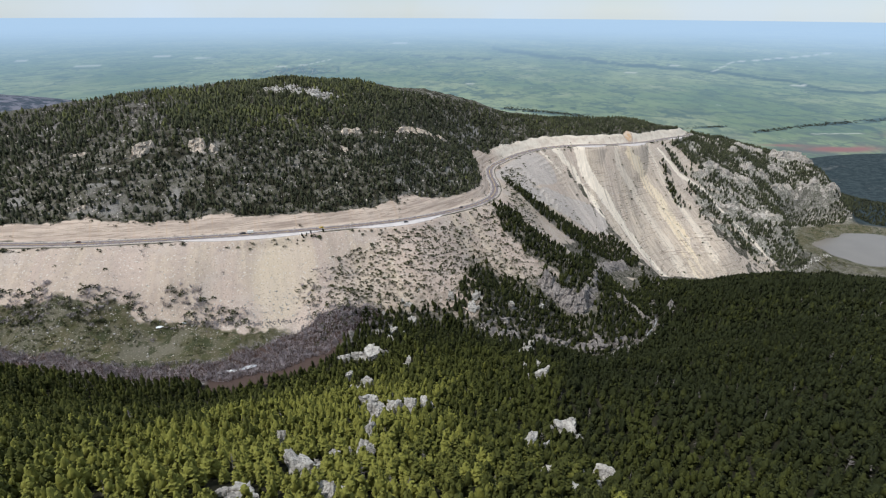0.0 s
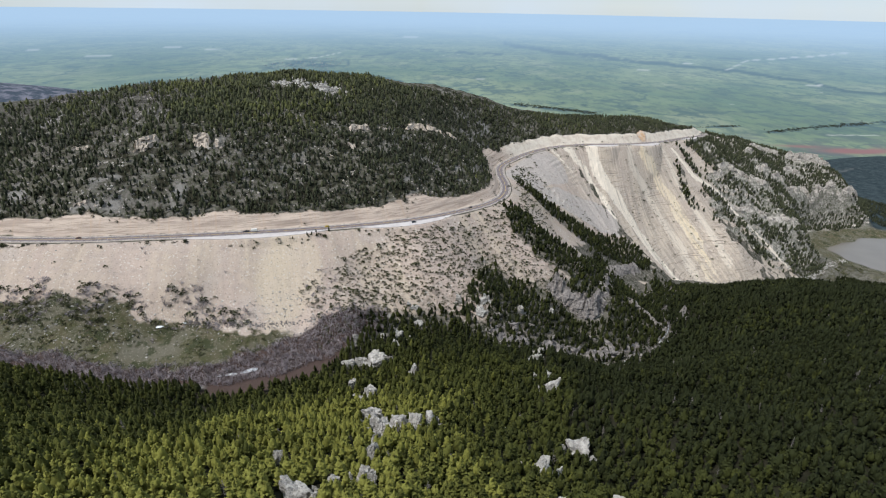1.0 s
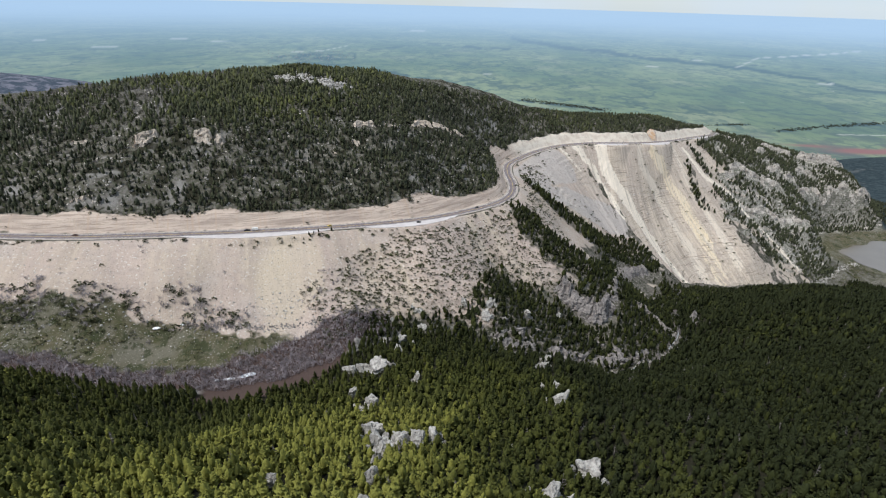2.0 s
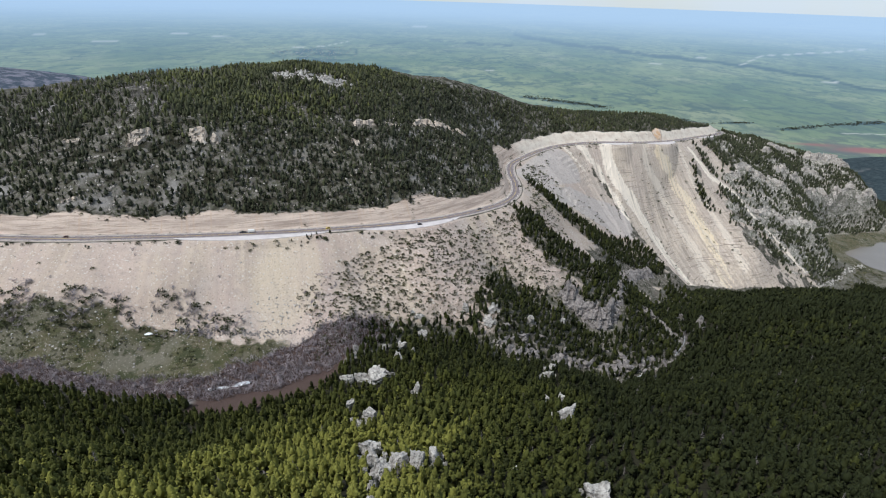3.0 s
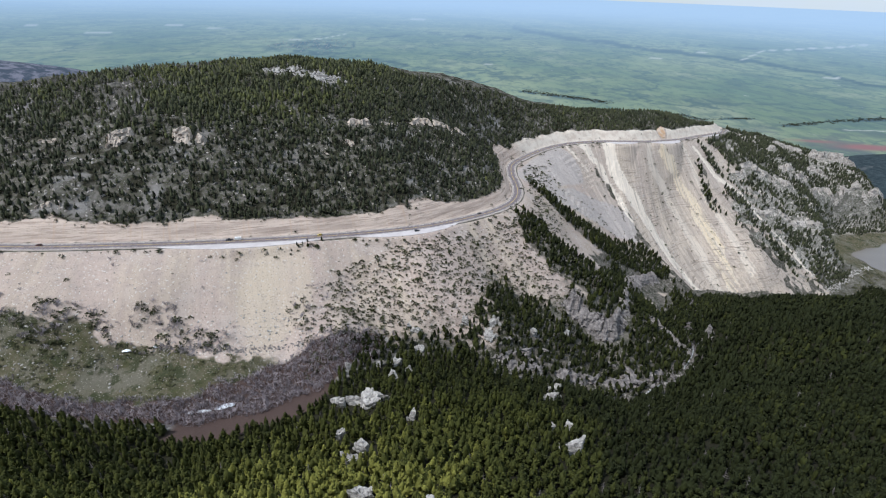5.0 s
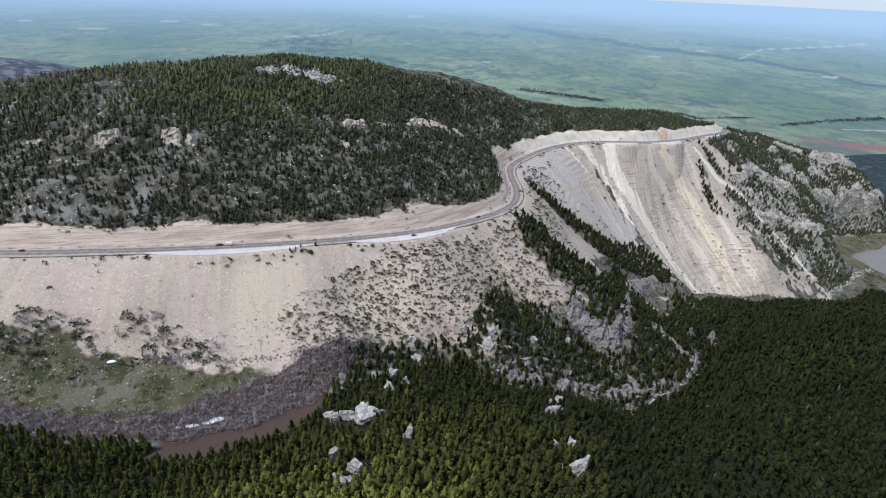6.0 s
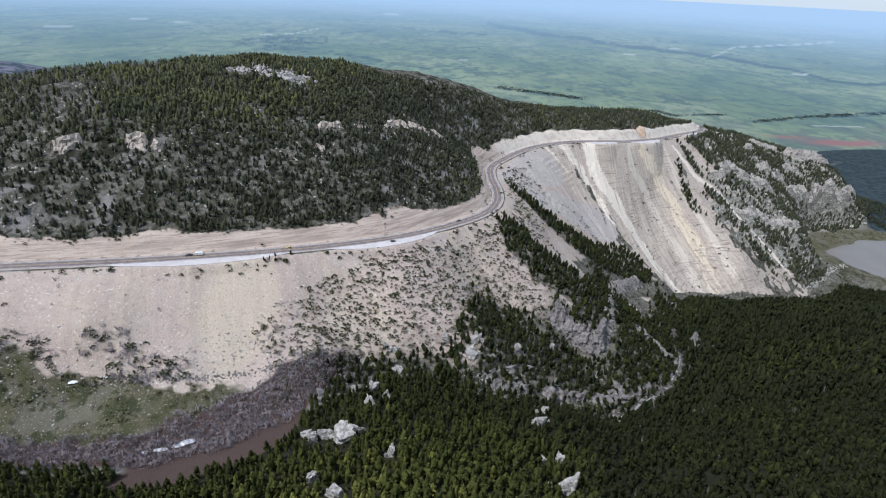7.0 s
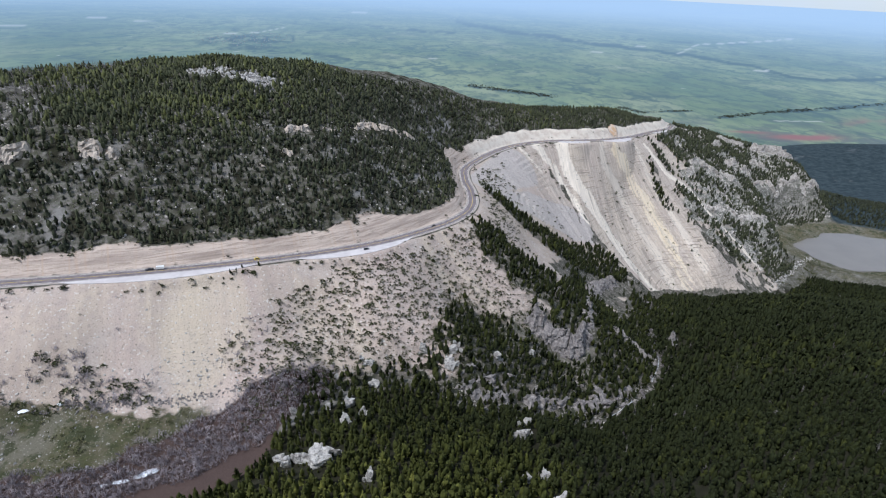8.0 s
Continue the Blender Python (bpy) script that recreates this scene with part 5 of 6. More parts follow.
    p = 0.98 - 0.36 * smooth(0.47, 0.62, patchy + 0.03 * smooth(-150, -330, x) + 0.55 * (fbm(x / 4, y / 4, 73, 2) - 0.5)) * (1 - 0.8 * top)
    ok = (s > bank_top) & (cut < 0.5) & (rng.random(len(x)) < p) & (c > 30) & clear_of_rocks(x, y)
    crest = np.interp(x, [c_[0] for c_ in CREST], [c_[1] for c_ in CREST])
    ok &= (y < crest + 25)
    high = (3.8 + 3.8 * rng.random(len(x)) + 1.4 * top) * (1 - 0.35 * smooth(0.5, 0.64, patchy) * (rng.random(len(x)) < 0.6))
    tint = np.clip(0.02 + 0.50 * fbm(x / 90, y / 60, 103, 3) + 0.15 * rng.normal(size=len(x)) + 0.22 * smooth(-40, 60, x) + 0.38 * top, 0, 1)
    rows = np.stack([x, y, z - 0.3, high, tint], 1)[ok]
    gone = rng.random(len(rows)) < 0.12 + 0.36 * smooth(0.46, 0.62, fbm(rows[:, 0] / 60, rows[:, 1] / 45, 105, 2)) * smooth(-150, -330, rows[:, 0]) + 0.35 * smooth(-280, -360, rows[:, 0]) * smooth(500, 580, rows[:, 1])
    scatter("pine_forest", far_kinds, rows[~gone], [M_BARK, M_NEEDLE_HILL], "open dark green pine forest on the rocky hill above the road", "forest", soft=True)
    scatter("dead_trees", [dead_tree(rng, 11) for _ in range(3)], rows[gone], [M_DEAD], "bare grey dead trees on the hill", "dead trees", 1.3)
    # low scrub on the stony openings
    hx, hy = jittered(-560, 60, 410, 700, 3.2, rng)
    hz, hs, hu, hc, hcut, *_ = land(hx, hy, zones=True)
    hok = (hs > 13) & (hcut < 0.3) & (rng.random(len(hx)) < 0.55 * smooth(0.47, 0.6, fbm(hx / 12, hy / 9, 101, 3) + 0.08 * smooth(-150, -330, hx)))
    hrows = np.stack([hx, hy, hz - 0.1, 0.9 + 1.8 * rng.random(len(hx)) ** 2, rng.random(len(hx))], 1)[hok]
    thin = rng.random(len(hrows)) < 0.4
    scatter("hill_scrub", [leafy_bush(rng, 10) for _ in range(5)], hrows[~thin], [M_SHRUB], "low olive scrub on stony openings of the hill", "shrubs", 1.3)
    scatter("hill_brush", [bare_bush(rng, 3) for _ in range(4)], hrows[thin] * (1, 1, 1, 1.5, 1), [M_TWIG], "leafless grey brush on stony openings of the hill", "brush", 1.3)
    # spur below the bend, gorge sides, cliffs past the scarp
    x, y = jittered(-100, 1250, 375, 1420, 4.6, rng)
    z, s, u, c, cut, bare, meadow, brush, rim, litter, gorge_side, strip = land(x, y, zones=True)
    p = strip * 1.7 * (0.55 + 0.7 * fbm(x / 9, y / 9, 127, 2))
    p = np.maximum(p, gorge_side * 1.6 * smooth(345, 310, x) * smooth(0.26, 0.40, fbm(x / 22, y / 22, 117, 3) + 0.1))
    p = np.maximum(p, smooth(10, 40, x) * smooth(115, 100, x) * smooth(486, 474, y) * smooth(-40, -56, z) * 0.95)
    p = np.maximum(p, smooth(-95, -70, x) * smooth(130, 110, x) * smooth(14, 5, c - 30 * smooth(-10, 25, x) + 16 * (fbm(x / 14, y / 14, 119, 2) - 0.5)) * 1.6)
    cliffs = smooth(455, 520, x - 0.25 * (y - 1050)) * smooth(900, 960, y) * smooth(-284, -274, z)
    runs = np.zeros(len(x))
    wx, wy = x + 22 * (fbm(x / 16, y / 16, 151, 3) - 0.5), y + 22 * (fbm(x / 16, y / 16, 153, 3) - 0.5)
    for line, w0, w1 in PINE_RUNS:
        runs = np.maximum(runs, swath(np.array(line, float), wx, wy, w0, w1))
    rib = swath(np.array(WHITE_CHUTES[3][0], float), x, y, 8, 6)
    p = np.maximum(p, (1 - rib) * np.maximum(1.5 * runs, cliffs * (0.30 + 0.9 * smooth(0.52, 0.64, fbm(x / 22, y / 22, 111, 3)))))
    ok = (rng.random(len(x)) < p * (0.45 + 0.9 * (fbm(x / 18, y / 18, 113, 2)))) & (s < -14) & (c > np.where(x > 120, 1.0, -2.5)) & clear_of_rocks(x, y)
    rows = np.stack([x, y, z - 0.3, 5.0 + 4.5 * rng.random(len(x)), np.clip(0.14 + 0.26 * smooth(380, 480, x) + 0.12 * rng.normal(size=len(x)), 0, 1)], 1)[ok]
    low_wood = rows[:, 0] < 420
    scatter("pine_trees", far_kinds, rows[low_wood], [M_BARK, M_NEEDLE], "dark green pines on the spur and the gorge sides", "pines", soft=True)
    scatter("pine_trees", far_kinds, rows[~low_wood], [M_BARK, M_NEEDLE_HILL], "dark green pines among the cliffs past the scarp", "pines", soft=True)
    x, y = jittered(860, 1420, 1180, 1560, 7.5, rng)
    z = land(x, y)
    ok = (np.hypot((x - 968) / 1.25, y - 1105) > 175) & (x > 0.55 * (1500 - y) + 820) & (z < -215) & (rng.random(len(x)) < 0.85)
    rows = np.stack([x, y, z - 0.3, 6.0 + 4.0 * rng.random(len(x)), 0.35 * rng.random(len(x))], 1)[ok]
    scatter("pine_forest", far_kinds, rows, [M_BARK, M_NEEDLE_HILL], "dark pine forest beyond the lake", "forest", soft=True)
    # shrubs on the talus
    x, y = jittered(-430, 560, 330, 960, 2.9, rng)
    z, s, u, c, cut, bare, meadow, brush, rim, litter, gorge_side, strip = land(x, y, zones=True)
    scrub = smooth(-4, 6, x - np.interp(y, *SCRUB_EDGE) + 8 * (fbm(x / 8, y / 8, 61, 2) - 0.5)) * smooth(140, 60, x) * smooth(-14, -26, s)
    fo, *_ = along(FOOT, x, y)
    low = smooth(-8, 0, fo) * smooth(27, 15, fo + 10 * smooth(-225, -190, x)) * 1.5 * smooth(-158, -176, x) * smooth(0.36, 0.5, fbm(x / 12, y / 12, 121, 2))
    sides = smooth(140, 200, x) * 0.07 * smooth(0.45, 0.65, fbm(u / 20, s / 60, 123, 2))
    p = np.clip(2.0 * scrub * (0.34 + 0.50 * smooth(0.42, 0.66, fbm(x / 20, y / 20, 125, 3))) * smooth(20, 60, -s + 26) + 0.85 * low + sides + 0.008, 0, 0.8)
    ok = (rng.random(len(x)) < p) & (s < -13) & (c > 7) & ((bare > 0.3) | (low > 0.3)) & (strip < 0.6)
    rows = np.stack([x, y, z - 0.05, 1.0 + 2.2 * rng.random(len(x)) ** 2 + 1.8 * (low > 0.4) * rng.random(len(x)), rng.random(len(x)) * 0.75], 1)[ok]
    both = rng.random(len(rows)) < 0.5 * (rows[:, 0] < -110)
    scatter("shrubs", [leafy_bush(rng, 24) for _ in range(5)], rows[~both] * (1, 1, 1, 1.2, 1), [M_SHRUB], "dark green juniper and sage dotting the pale talus", "shrubs", 1.25)
    scatter("talus_brush", [bare_bush(rng, 9) for _ in range(4)], rows[both] * (1, 1, 1, 1.5, 1), [M_TWIG], "leafless grey brush at the foot of the talus", "brush", 1.5)
    # willows on the flat beside the lake, the pale outwash of the creek
    wx, wy = jittered(640, 930, 930, 1230, 4.2, rng)
    wz, ws, wu, wc, *_ = land(wx, wy, zones=True)
    wok = (np.hypot((wx - 968) / 1.25, wy - 1105) > 142) & (wz < -258) & (np.abs(wc) < 90) & (np.abs(wc) > 5) & (rng.random(len(wx)) < 0.75 * smooth(0.40, 0.56, fbm(wx / 22, wy / 22, 161, 3)))
    wrows = np.stack([wx, wy, wz - 0.1, 1.6 + 2.8 * rng.random(len(wx)), 0.45 + 0.55 * rng.random(len(wx))], 1)[wok]
    scatter("lake_willows", [leafy_bush(rng, 16) for _ in range(4)], wrows, [M_SHRUB], "olive green willows on the flat beside the lake", "shrubs", 1.4)
    line = spline([(640, 905, 0), (700, 962, 0), (745, 1000, 0), (790, 1040, 0), (825, 1060, 0)], 5.0)
    k = rng.integers(0, len(line), 420)
    sx, sy = line[k, 0] + 5 * rng.normal(size=420), line[k, 1] + 5 * rng.normal(size=420)
    stone_field("outwash_stones", np.stack([sx, sy, land(sx, sy), 0.8 + 2.6 * rng.random(420) ** 2], 1), M_ROCK, "pale gravel and stones washed out by the creek")
    # along the lower verge of the road
    n = 260
    k = rng.integers(20, len(ROAD) - 30, n)
    d = np.gradient(ROAD, axis=0)[k]
    off = 9.5 + layby_width(ROAD_RUN[k]) + 2.5 * rng.random(n)
    nx, ny = d[:, 1], -d[:, 0]
    ln = np.hypot(nx, ny)
    x, y = ROAD[k, 0] + off * nx / ln + 3 * rng.normal(size=n), ROAD[k, 1] + off * ny / ln
    rows = np.stack([x, y, land(x, y) - 0.05, 1.2 + 2.2 * rng.random(n) ** 2, rng.random(n) * 0.5], 1)[fbm(ROAD_RUN[k] / 30, ROAD_RUN[k] * 0, 131, 2) > 0.42]
    scatter("verge_shrubs", [leafy_bush(rng, 30) for _ in range(4)], rows, [M_SHRUB], "dark shrubs along the lower edge of the road", "shrubs", 1.4)
    # a few small pines in a row where the first lay-by ends
    k = np.array([station(-161, 463) + 4.4 * i for i in range(9)]) + 1.5 * rng.normal(size=9)
    k = np.searchsorted(ROAD_RUN, k)
    d = np.gradient(ROAD, axis=0)[k]
    ln = np.hypot(d[:, 0], d[:, 1])
    off = 8.0 + layby_width(ROAD_RUN[k]) + 1.2 * rng.random(9)
    x, y = ROAD[k, 0] + off * d[:, 1] / ln + 2.5 * rng.normal(size=9), ROAD[k, 1] - off * d[:, 0] / ln
    scatter("verge_pines", mid_kinds, np.stack([x, y, land(x, y) - 0.2, 2.6 + 2.2 * rng.random(9), 0.3 * rng.random(9)], 1), [M_BARK, M_NEEDLE], "small dark pines in a row along the lower verge", "pines", 1.1, True)
    # along the top of the cut bank
    x, y = jittered(-480, 380, 395, 1080, 2.2, rng)
    z, s, u, c, cut, *_ = land(x, y, zones=True)
    ok = (s > 9) & (s < 34) & (cut < 0.97) & (cut > 0.03) & (rng.random(len(x)) < 0.5)
    rows = np.stack([x, y, z - 0.1, 0.9 + 1.6 * rng.random(len(x)) ** 2, rng.random(len(x)) * 0.6], 1)[ok]
    scatter("bank_shrubs", [leafy_bush(rng, 26) for _ in range(4)], rows, [M_SHRUB], "low shrubs along the top of the cut bank", "shrubs", 1.5)
    # leafless brush along the creek, shrubs on the meadow
    x, y = jittered(-430, 110, 270, 460, 2.3, rng)
    z, s, u, c, cut, bare, meadow, brush, rim, litter, gorge_side, strip = land(x, y, zones=True)
    ok = (rng.random(len(x)) < brush * (0.55 + 0.9 * fbm(x / 14, y / 14, 141, 2))) & (c > np.where((x > -195) & (x < -90), -6.0 + 12 * (fbm(x / 9, y / 9, 165, 2) - 0.5), -12)) & (c < 40)
    rows = np.stack([x, y, z - 0.05, 2.6 + 2.8 * rng.random(len(x)), rng.random(len(x))], 1)[ok]
    scatter("bare_brush", [bare_bush(rng, 6) for _ in range(5)], rows, [M_TWIG], "leafless grey-purple brush along the creek", "brush", 1.5)
    gx, gy = jittered(60, 340, 370, 720, 3.0, rng)
    gz, gs, gu, gc, *_ = land(gx, gy, zones=True)
    gok = (np.abs(gc) < 9) & (rng.random(len(gx)) < 0.3 + 0.4 * (gx > 250))
    rows = np.stack([gx, gy, gz - 0.05, 2.0 + 2.2 * rng.random(len(gx)), rng.random(len(gx))], 1)[gok]
    scatter("gorge_brush", [bare_bush(rng, 6) for _ in range(4)], rows, [M_TWIG], "leafless grey brush along the creek in the gorge", "brush", 1.6)
    ok = (meadow > 0.4) & (rng.random(len(x)) < (0.42 + 0.1 * smooth(-235, -270, x)) * smooth(0.52, 0.64, fbm(x / 17, y / 17, 143, 2) + 0.12 * smooth(-235, -275, x)) + 0.02) & (c > 14) & (brush < 0.6)
    rows = np.stack([x, y, z - 0.05, 0.8 + 1.3 * rng.random(len(x)) ** 2, 0.5 + 0.5 * rng.random(len(x))], 1)[ok]
    scatter("meadow_shrubs", [leafy_bush(rng, 24) for _ in range(4)], rows, [M_SHRUB], "low green shrubs on the valley meadow", "shrubs", 2.0)


def trees(rows, rng):
    """The pines that stand nearest to the camera's way, each a thing with its trunk and crown."""
    made = []
    for k in range(4):
        v, f, slot = pine(rng, 8, 9, 60, 0.215 + 0.05 * rng.random())
        root = new("pine_tree")
        for nm, sl, mt in (("trunk", 0, M_BARK), ("crown", 1, M_NEEDLE)):
            t = np.full((len(v), 3), 0.30 + 0.23 * k)
            ob = new(nm, mesh_from(nm, v, f[slot == sl], [mt], attrs={"tint": t}, soft=True))
            ob.parent = root
        made.append(tagged(root, "dark green pine with drooping boughs on the near slope", "pine tree", "pines of the near slope"))
    for i, (x, y, z, h, tint) in enumerate(rows):
        m = pose(x, y, z, rng.normal() * 2, rng.normal() * 2, rng.random() * 360)
        fat = h * (0.85 + 0.4 * rng.random())
        if i < 4:
            made[i].scale = (fat, fat, h)
            made[i].matrix_basis = m @ Matrix.Diagonal((fat, fat, h, 1))
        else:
            # crown picked by tint, which carries the painted sun and shade
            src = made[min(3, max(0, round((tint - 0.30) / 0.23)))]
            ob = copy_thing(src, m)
            ob.scale = (fat, fat, h)


plant()

# ---------------------------------------------------------------- creek, snow
def build_creek():
    line = CREEK[(CREEK[:, 0] > 150) & (CREEK[:, 0] < 262)]
    d = np.gradient(line, axis=0)
    d = d[:, :2] / np.linalg.norm(d[:, :2], axis=1)[:, None]
    side = np.stack([-d[:, 1], d[:, 0]], 1)
    rows = []
    wide = 0.35 + 0.65 * vnoise(np.arange(len(line)) * 0.7, np.zeros(len(line)), 3)
    wind = 3.0 * (vnoise(np.arange(len(line)) * 0.45, np.ones(len(line)), 4) - 0.5)
    for k in np.linspace(-0.8, 0.8, 7):
        p = line[:, :2] + side * (k * wide + wind)[:, None]
        rows.append(np.column_stack([p, land(p[:, 0], p[:, 1]) + 0.9 - 0.05 * k * k]))
    v = np.concatenate(rows)
    tris = grid_tris(len(line), 7)
    foam = vnoise(v[tris[:, 0], 0] / 4, v[tris[:, 0], 1] / 4, 71) > 0.52
    me = mesh_from("creek", v, tris[foam], [M_FOAM])
    tagged(new("creek", me), "white tumbling creek between rocks in the gorge", "creek", kind="structure")


M_FOAM = plain_mat("white_water", (0.09, 0.095, 0.09), (0.62, 0.64, 0.65), 1.1, 0.95, 0.6)
build_creek()


def snow_patch(x, y, w, d, turn):
    rng = np.random.default_rng(int(abs(x)))
    bm = bmesh.new()
    bmesh.ops.create_icosphere(bm, subdivisions=3, radius=1.0)
    off = Vector(rng.random(3) * 30)
    for v in bm.verts:
        p = v.co
        k = 1 + 0.35 * noise.noise(p * 1.7 + off) + 0.15 * noise.noise(p * 4 + off)
        v.co = Vector((p.x * w * 0.5 * k, p.y * d * 0.5 * k, p.z * 0.7))
    me = bpy.data.meshes.new("snow_patch")
    bm.to_mesh(me)
    bm.free()
    me.materials.append(M_SNOW)
    ob = new("snow_patch", me)
    ob.matrix_basis = pose(x, y, float(land(np.array([x]), np.array([y]))[0]) + 0.5, 0, 0, turn)
    tagged(ob, "last dirty-white snow patch beside the creek brush", "snow patch", "snow patches")


for row in ((-156, 316, 13, 4.2, 30), (-167, 309, 9, 2.6, 15), (-174, 306, 4, 2.2, 0), (-242, 352, 6, 3.2, 20), (-222, 356, 3.5, 2.2, 0)):
    snow_patch(*row)


# ---------------------------------------------------------------- vehicles
def body_paint(name, c):
    p = Paint(name, 0.35, 0.0, 0.5)
    p.b.inputs["Coat Weight"].default_value = 0.5
    return p.color(p.mix(p.ramp(p.noise(3, 4), 0.4, 0.7, 0, 0.25), c, tuple(0.6 * v + 0.06 for v in c))).m


M_GLASS = body_paint("dark_glass", (0.02, 0.025, 0.03))
M_TYRE = plain_mat("tyre", (0.02, 0.02, 0.02), (0.035, 0.034, 0.033), 4, 0.9, 0)
M_RIM = plain_mat("rim", (0.35, 0.35, 0.36), (0.45, 0.45, 0.46), 4, 0.4, 0, metal=0.8)
M_LAMP = body_paint("lamp_lens", (0.55, 0.55, 0.52))
M_TAIL = body_paint("tail_lens", (0.30, 0.02, 0.02))


def loft(profile, half, taper=0.0):
    """A body from its side outline (x, z), half as wide as given; taper draws in what lies above the waist."""
    bm = bmesh.new()
    rings = []
    for s in (-1, 1):
        rings.append([bm.verts.new((x, s * (half - taper * max(0.0, z - 0.9)), z)) for x, z in profile])
    n = len(profile)
    for i in range(n):
        j = (i + 1) % n
        bm.faces.new((rings[0][i], rings[0][j], rings[1][j], rings[1][i]))
    bm.faces.new(rings[0][::-1])
    bm.faces.new(rings[1])
    bmesh.ops.recalc_face_normals(bm, faces=bm.faces)
    bmesh.ops.bevel(bm, geom=list(bm.edges), offset=0.05, segments=2, affect="EDGES", clamp_overlap=True)
    return bm


def wheel(parent, x, y, r):
    bm = bmesh.new()
    bmesh.ops.create_cone(bm, cap_ends=True, segments=20, radius1=r, radius2=r, depth=0.24)
    bmesh.ops.bevel(bm, geom=[e for e in bm.edges if len(e.link_faces) == 2 and e.calc_face_angle(0) > 1], offset=0.04, segments=2, affect="EDGES")
    bm.transform(Matrix.Rotation(radians(90), 4, "X"))
    bm.transform(Matrix.Translation((x, y, r)))
    w = part("wheel", bm, M_TYRE, parent, "black rubber tyre")
    bm = bmesh.new()
    bmesh.ops.create_cone(bm, cap_ends=True, segments=16, radius1=r * 0.6, radius2=r * 0.55, depth=0.25)
    bm.transform(Matrix.Rotation(radians(90), 4, "X"))
    bm.transform(Matrix.Translation((x, y + (0.01 if y > 0 else -0.01), r)))
    part("rim", bm, M_RIM, w, "grey metal rim")


def block(size, at, bevel=0.03):
    bm = bmesh.new()
    bmesh.ops.create_cube(bm, size=1.0)
    bm.transform(Matrix.Translation(at) @ Matrix.Diagonal((*size, 1)))
    bmesh.ops.bevel(bm, geom=list(bm.edges), offset=bevel, segments=2, affect="EDGES")
    return bm


def lamps(root, front, back, half, z):
    for s in (-1, 1):
        part("headlight", block((0.08, 0.3, 0.15), (front, s * (half - 0.25), z)), M_LAMP, root, "clear headlight")
        part("tail_light", block((0.08, 0.22, 0.2), (back, s * (half - 0.2), z + 0.1)), M_TAIL, root, "red tail light")


def car(paint, high=1.5, length=4.6):
    """A closed car that faces +x."""
    root = new("car")
    k, t = length / 4.6, high / 1.5
    part("body", loft([(-2.3 * k, 0.3), (2.25 * k, 0.3), (2.3 * k, 0.62), (2.15 * k, 0.80 * t), (1.05 * k, 0.95 * t), (-2.2 * k, 0.98 * t), (-2.3 * k, 0.7)], 0.9), paint, root)
    part("cabin", loft([(1.05 * k, 0.93 * t), (0.45 * k, 1.46 * t), (-1.5 * k, 1.48 * t), (-2.15 * k, 0.96 * t)], 0.84, 0.22), M_GLASS, root, "dark window glass all round")
    part("roof", block((1.75 * k, 1.3, 0.06), (-0.5 * k, 0, 1.49 * t)), paint, root)
    for x in (1.42 * k, -1.38 * k):
        for y in (-0.82, 0.82):
            wheel(root, x, y, 0.33)
    lamps(root, 2.27 * k, -2.28 * k, 0.9, 0.66)
    return root


def pickup(paint):
    root = new("pickup_truck")
    part("body", loft([(-2.8, 0.45), (2.7, 0.45), (2.8, 0.8), (2.7, 1.08), (1.2, 1.15), (-2.8, 1.12)], 0.98), paint, root)
    part("cab", loft([(1.2, 1.1), (0.6, 1.82), (-0.9, 1.84), (-1.1, 1.1)], 0.93, 0.16), M_GLASS, root, "cab with dark windows")
    part("roof", block((1.45, 1.5, 0.07), (-0.15, 0, 1.84)), paint, root)
    part("load_bed", block((1.6, 1.5, 0.1), (-1.95, 0, 1.13)), M_TYRE, root, "black load bed liner")
    for x in (1.75, -1.75):
        for y in (-0.88, 0.88):
            wheel(root, x, y, 0.39)
    lamps(root, 2.76, -2.78, 0.98, 0.85)
    return root


def trailer(paint):
    root = new("box_trailer")
    part("box", block((5.4, 2.2, 2.1), (0, 0, 1.65), 0.12), paint, root)
    part("door", block((0.04, 1.7, 1.8), (-2.72, 0, 1.6)), paint, root)
    part("drawbar", block((1.3, 0.12, 0.12), (3.3, 0, 0.55)), M_TYRE, root, "black steel drawbar")
    for x in (-0.5, 0.4):
        for y in (-1.0, 1.0):
            wheel(root, x, y, 0.36)
    for s in (-1, 1):
        part("tail_light", block((0.05, 0.2, 0.2), (-2.73, s * 0.98, 0.8)), M_TAIL, root, "red tail light")
    return root


def on_road(ob, x, y, off, back, label, category, height=0.14):
    """Stands a vehicle on the road beside (x, y), off metres left of the middle; back: it faces against the road's run."""
    i = int(np.argmin((ROAD[:, 0] - x) ** 2 + (ROAD[:, 1] - y) ** 2))
    a, b = ROAD[max(0, i - 1)], ROAD[i + 1]
    d = (b - a) / np.linalg.norm((b - a)[:2])
    t = (np.array((x, y)) - ROAD[i, :2]) @ d[:2]
    p = ROAD[i] + d * t
    x, y = p[0] - d[1] * off, p[1] + d[0] * off
    turn = math.degrees(math.atan2(d[1], d[0])) + (180 if back else 0)
    tilt = math.degrees(math.atan(d[2])) * (-1 if not back else 1)
    ob.matrix_basis = pose(x, y, p[2] + height, 0, tilt, turn)
    tagged(ob, label, category)


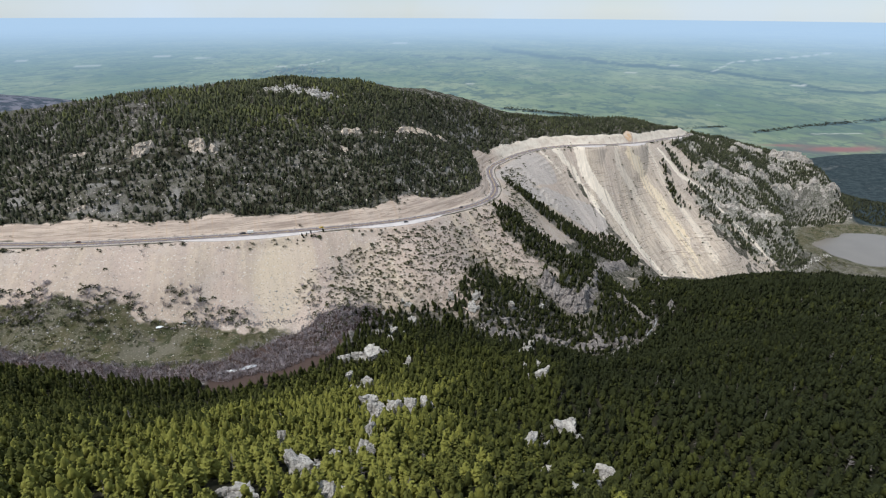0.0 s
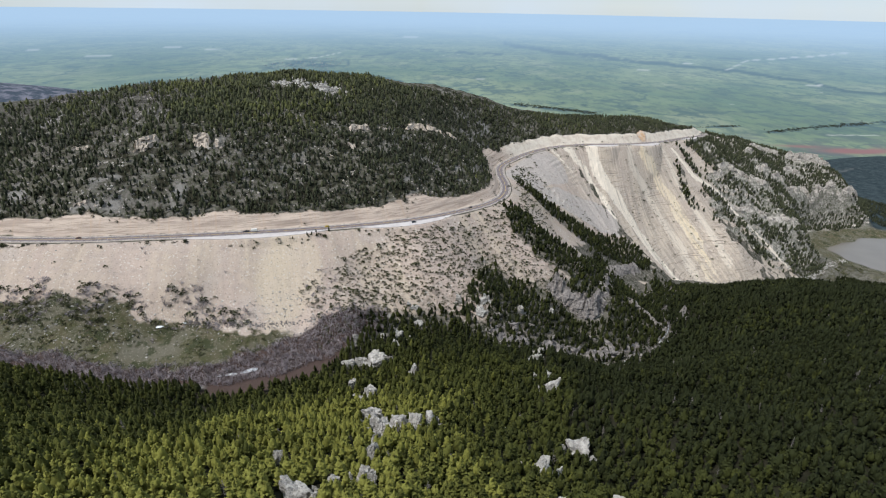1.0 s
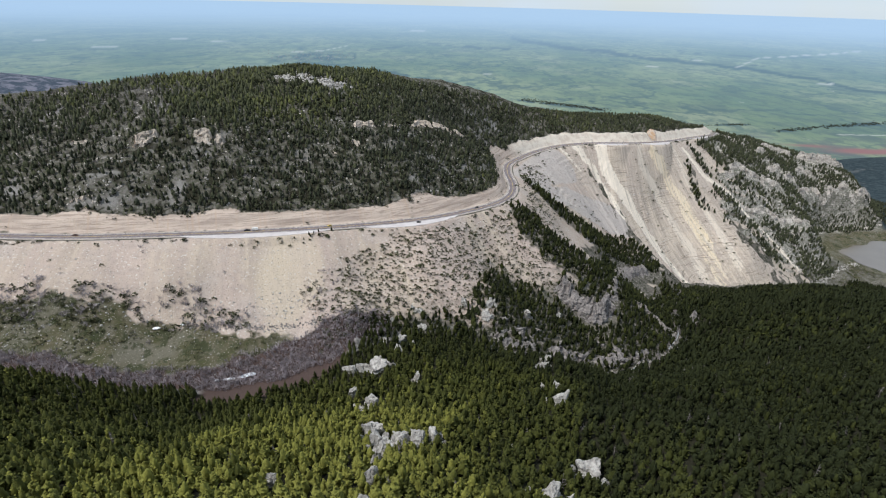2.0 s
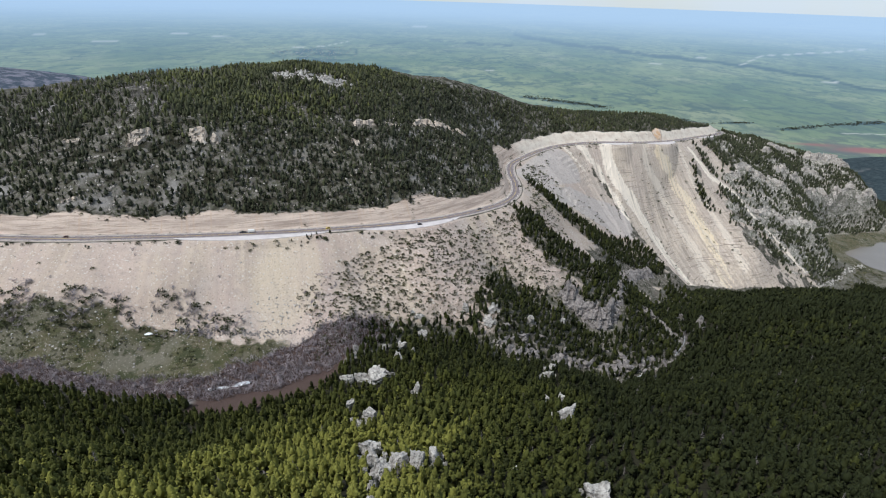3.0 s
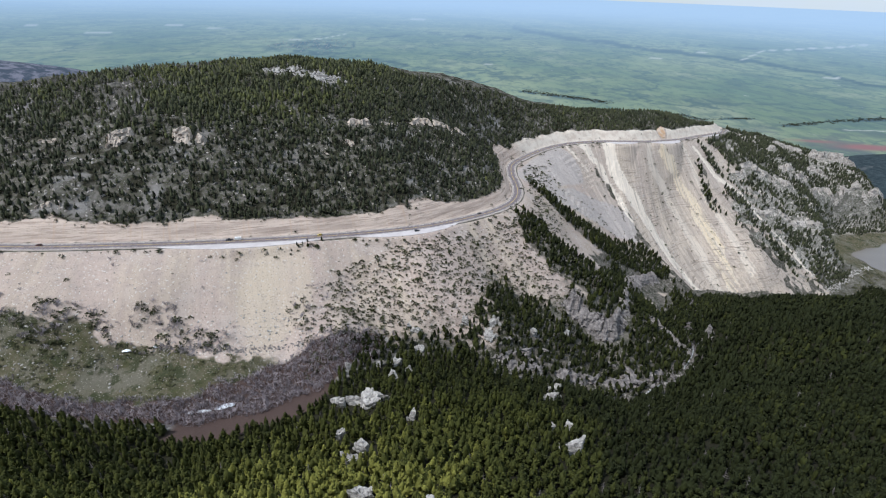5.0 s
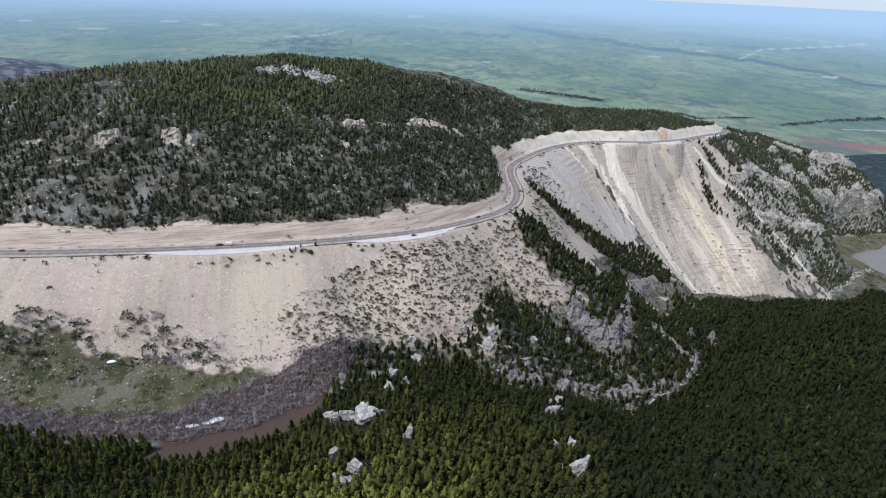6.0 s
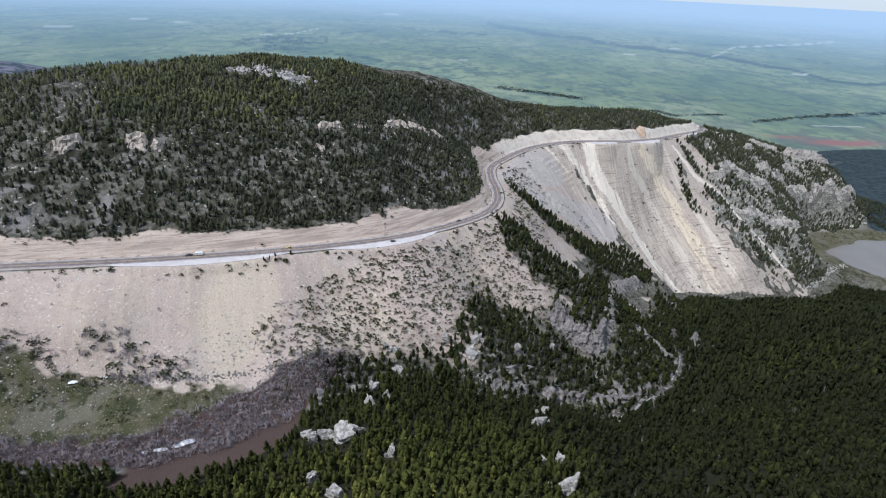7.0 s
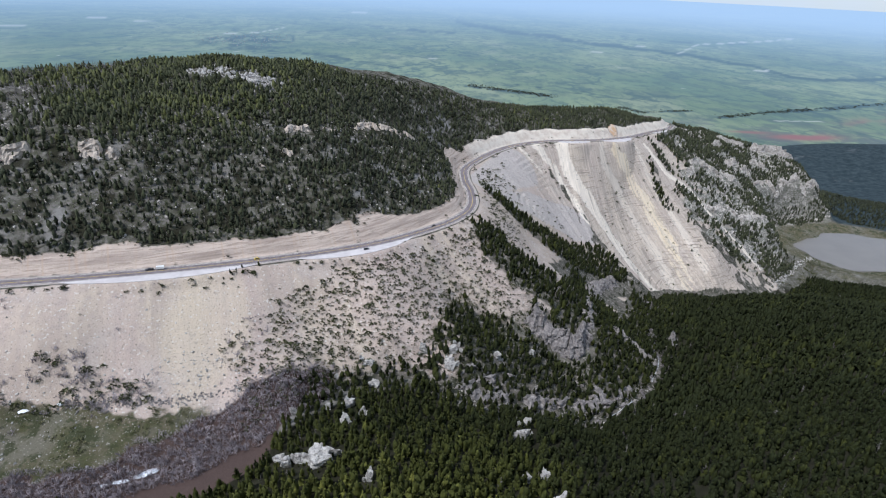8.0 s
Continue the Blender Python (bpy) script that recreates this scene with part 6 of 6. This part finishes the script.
P_WHITE, P_BLUE, P_RED, P_BLACK = (body_paint(n, c) for n, c in (("white_panels", (0.80, 0.80, 0.78)), ("dark_blue_paint", (0.025, 0.03, 0.045)),
                                                                 ("dark_red_paint", (0.10, 0.025, 0.02)), ("black_paint", (0.015, 0.016, 0.018))))
on_road(pickup(P_BLUE), -199, 449, 2.3, True, "dark pickup truck towing a white trailer on the road", "pickup truck")
on_road(trailer(P_WHITE), -192.3, 451.5, 2.3, True, "tall white box trailer hitched behind the dark pickup", "trailer")
on_road(car(P_RED), -338, 413, 2.3, True, "dark red car driving along the road below the cut", "car")
on_road(car(P_BLACK), 17, 568, 2.3, True, "black car driving along the road near the bend", "car")
on_road(car(P_BLUE, 1.75, 4.8), -49, 515, -8.5, False, "dark sport utility vehicle parked in the paved lay-by", "car")


P_YELLOW = body_paint("yellow_paint", (0.62, 0.45, 0.05))
on_road(car(P_YELLOW, 1.5, 4.3), -128, 476, 2.3, True, "small yellow car driving along the road", "car")


# ---------------------------------------------------------------- far off on the plain
def far_ground(x, y):
    return plain_height(np.hypot(x, y))[0] + (fbm(x / 900, y / 900, 61, 4) - 0.5) * 50 * smooth(1900, 2600, np.hypot(x, y)) * smooth(4400, 3300, np.hypot(x, y))


def far_clumps():
    rng = np.random.default_rng(41)
    rows = []
    for line, w, gaps in FAR_DARK[1:4]:
        p = np.array(line, float)
        k = rng.integers(0, len(p) - 1, 330)
        t = rng.random((330, 1))
        q = p[k] + (p[k + 1] - p[k]) * t + rng.normal(size=(330, 2)) * (w * 0.8, w * 0.5)
        rows.append(np.column_stack([q, far_ground(q[:, 0], q[:, 1]) - 1, 5 + 5 * rng.random(330), 0.25 * rng.random(330)]))
    scatter("far_woods", [leafy_bush(rng, 14) for _ in range(3)], np.concatenate(rows), [M_NEEDLE_HILL], "dark lines of trees along creeks on the plain", "woods", 1.9)


def town():
    rng = np.random.default_rng(43)
    verts, tris = [], []
    for _ in range(150):
        t = rng.random()
        x, y = -1400 + 470 * t + 60 * rng.normal(), 4120 + 160 * t + 32 * rng.normal()
        z = float(far_ground(np.array([x]), np.array([y]))[0])
        w, d, h = 1.6 + 2.6 * rng.random(), 1.6 + 1.6 * rng.random(), 1.2 + 1.0 * rng.random()
        n = len(verts)
        verts += [(x + sx * w, y + sy * d, z + q) for q in (-2, h) for sx, sy in ((-1, -1), (1, -1), (1, 1), (-1, 1))] + [(x - w, y, z + h + 2), (x + w, y, z + h + 2)]
        tris += [tuple(n + i for i in q) for q in ((0, 1, 5), (0, 5, 4), (1, 2, 6), (1, 6, 5), (2, 3, 7), (2, 7, 6), (3, 0, 4), (3, 4, 7), (4, 5, 9), (4, 9, 8), (6, 7, 8), (6, 8, 9), (5, 6, 9), (7, 4, 8))]
    tagged(new("far_town", mesh_from("far_town", np.array(verts), np.array(tris), [M_FAR_WALL])), "tiny pale houses of a town far out on the plain", "town", kind="stuff")


far_clumps()
town()
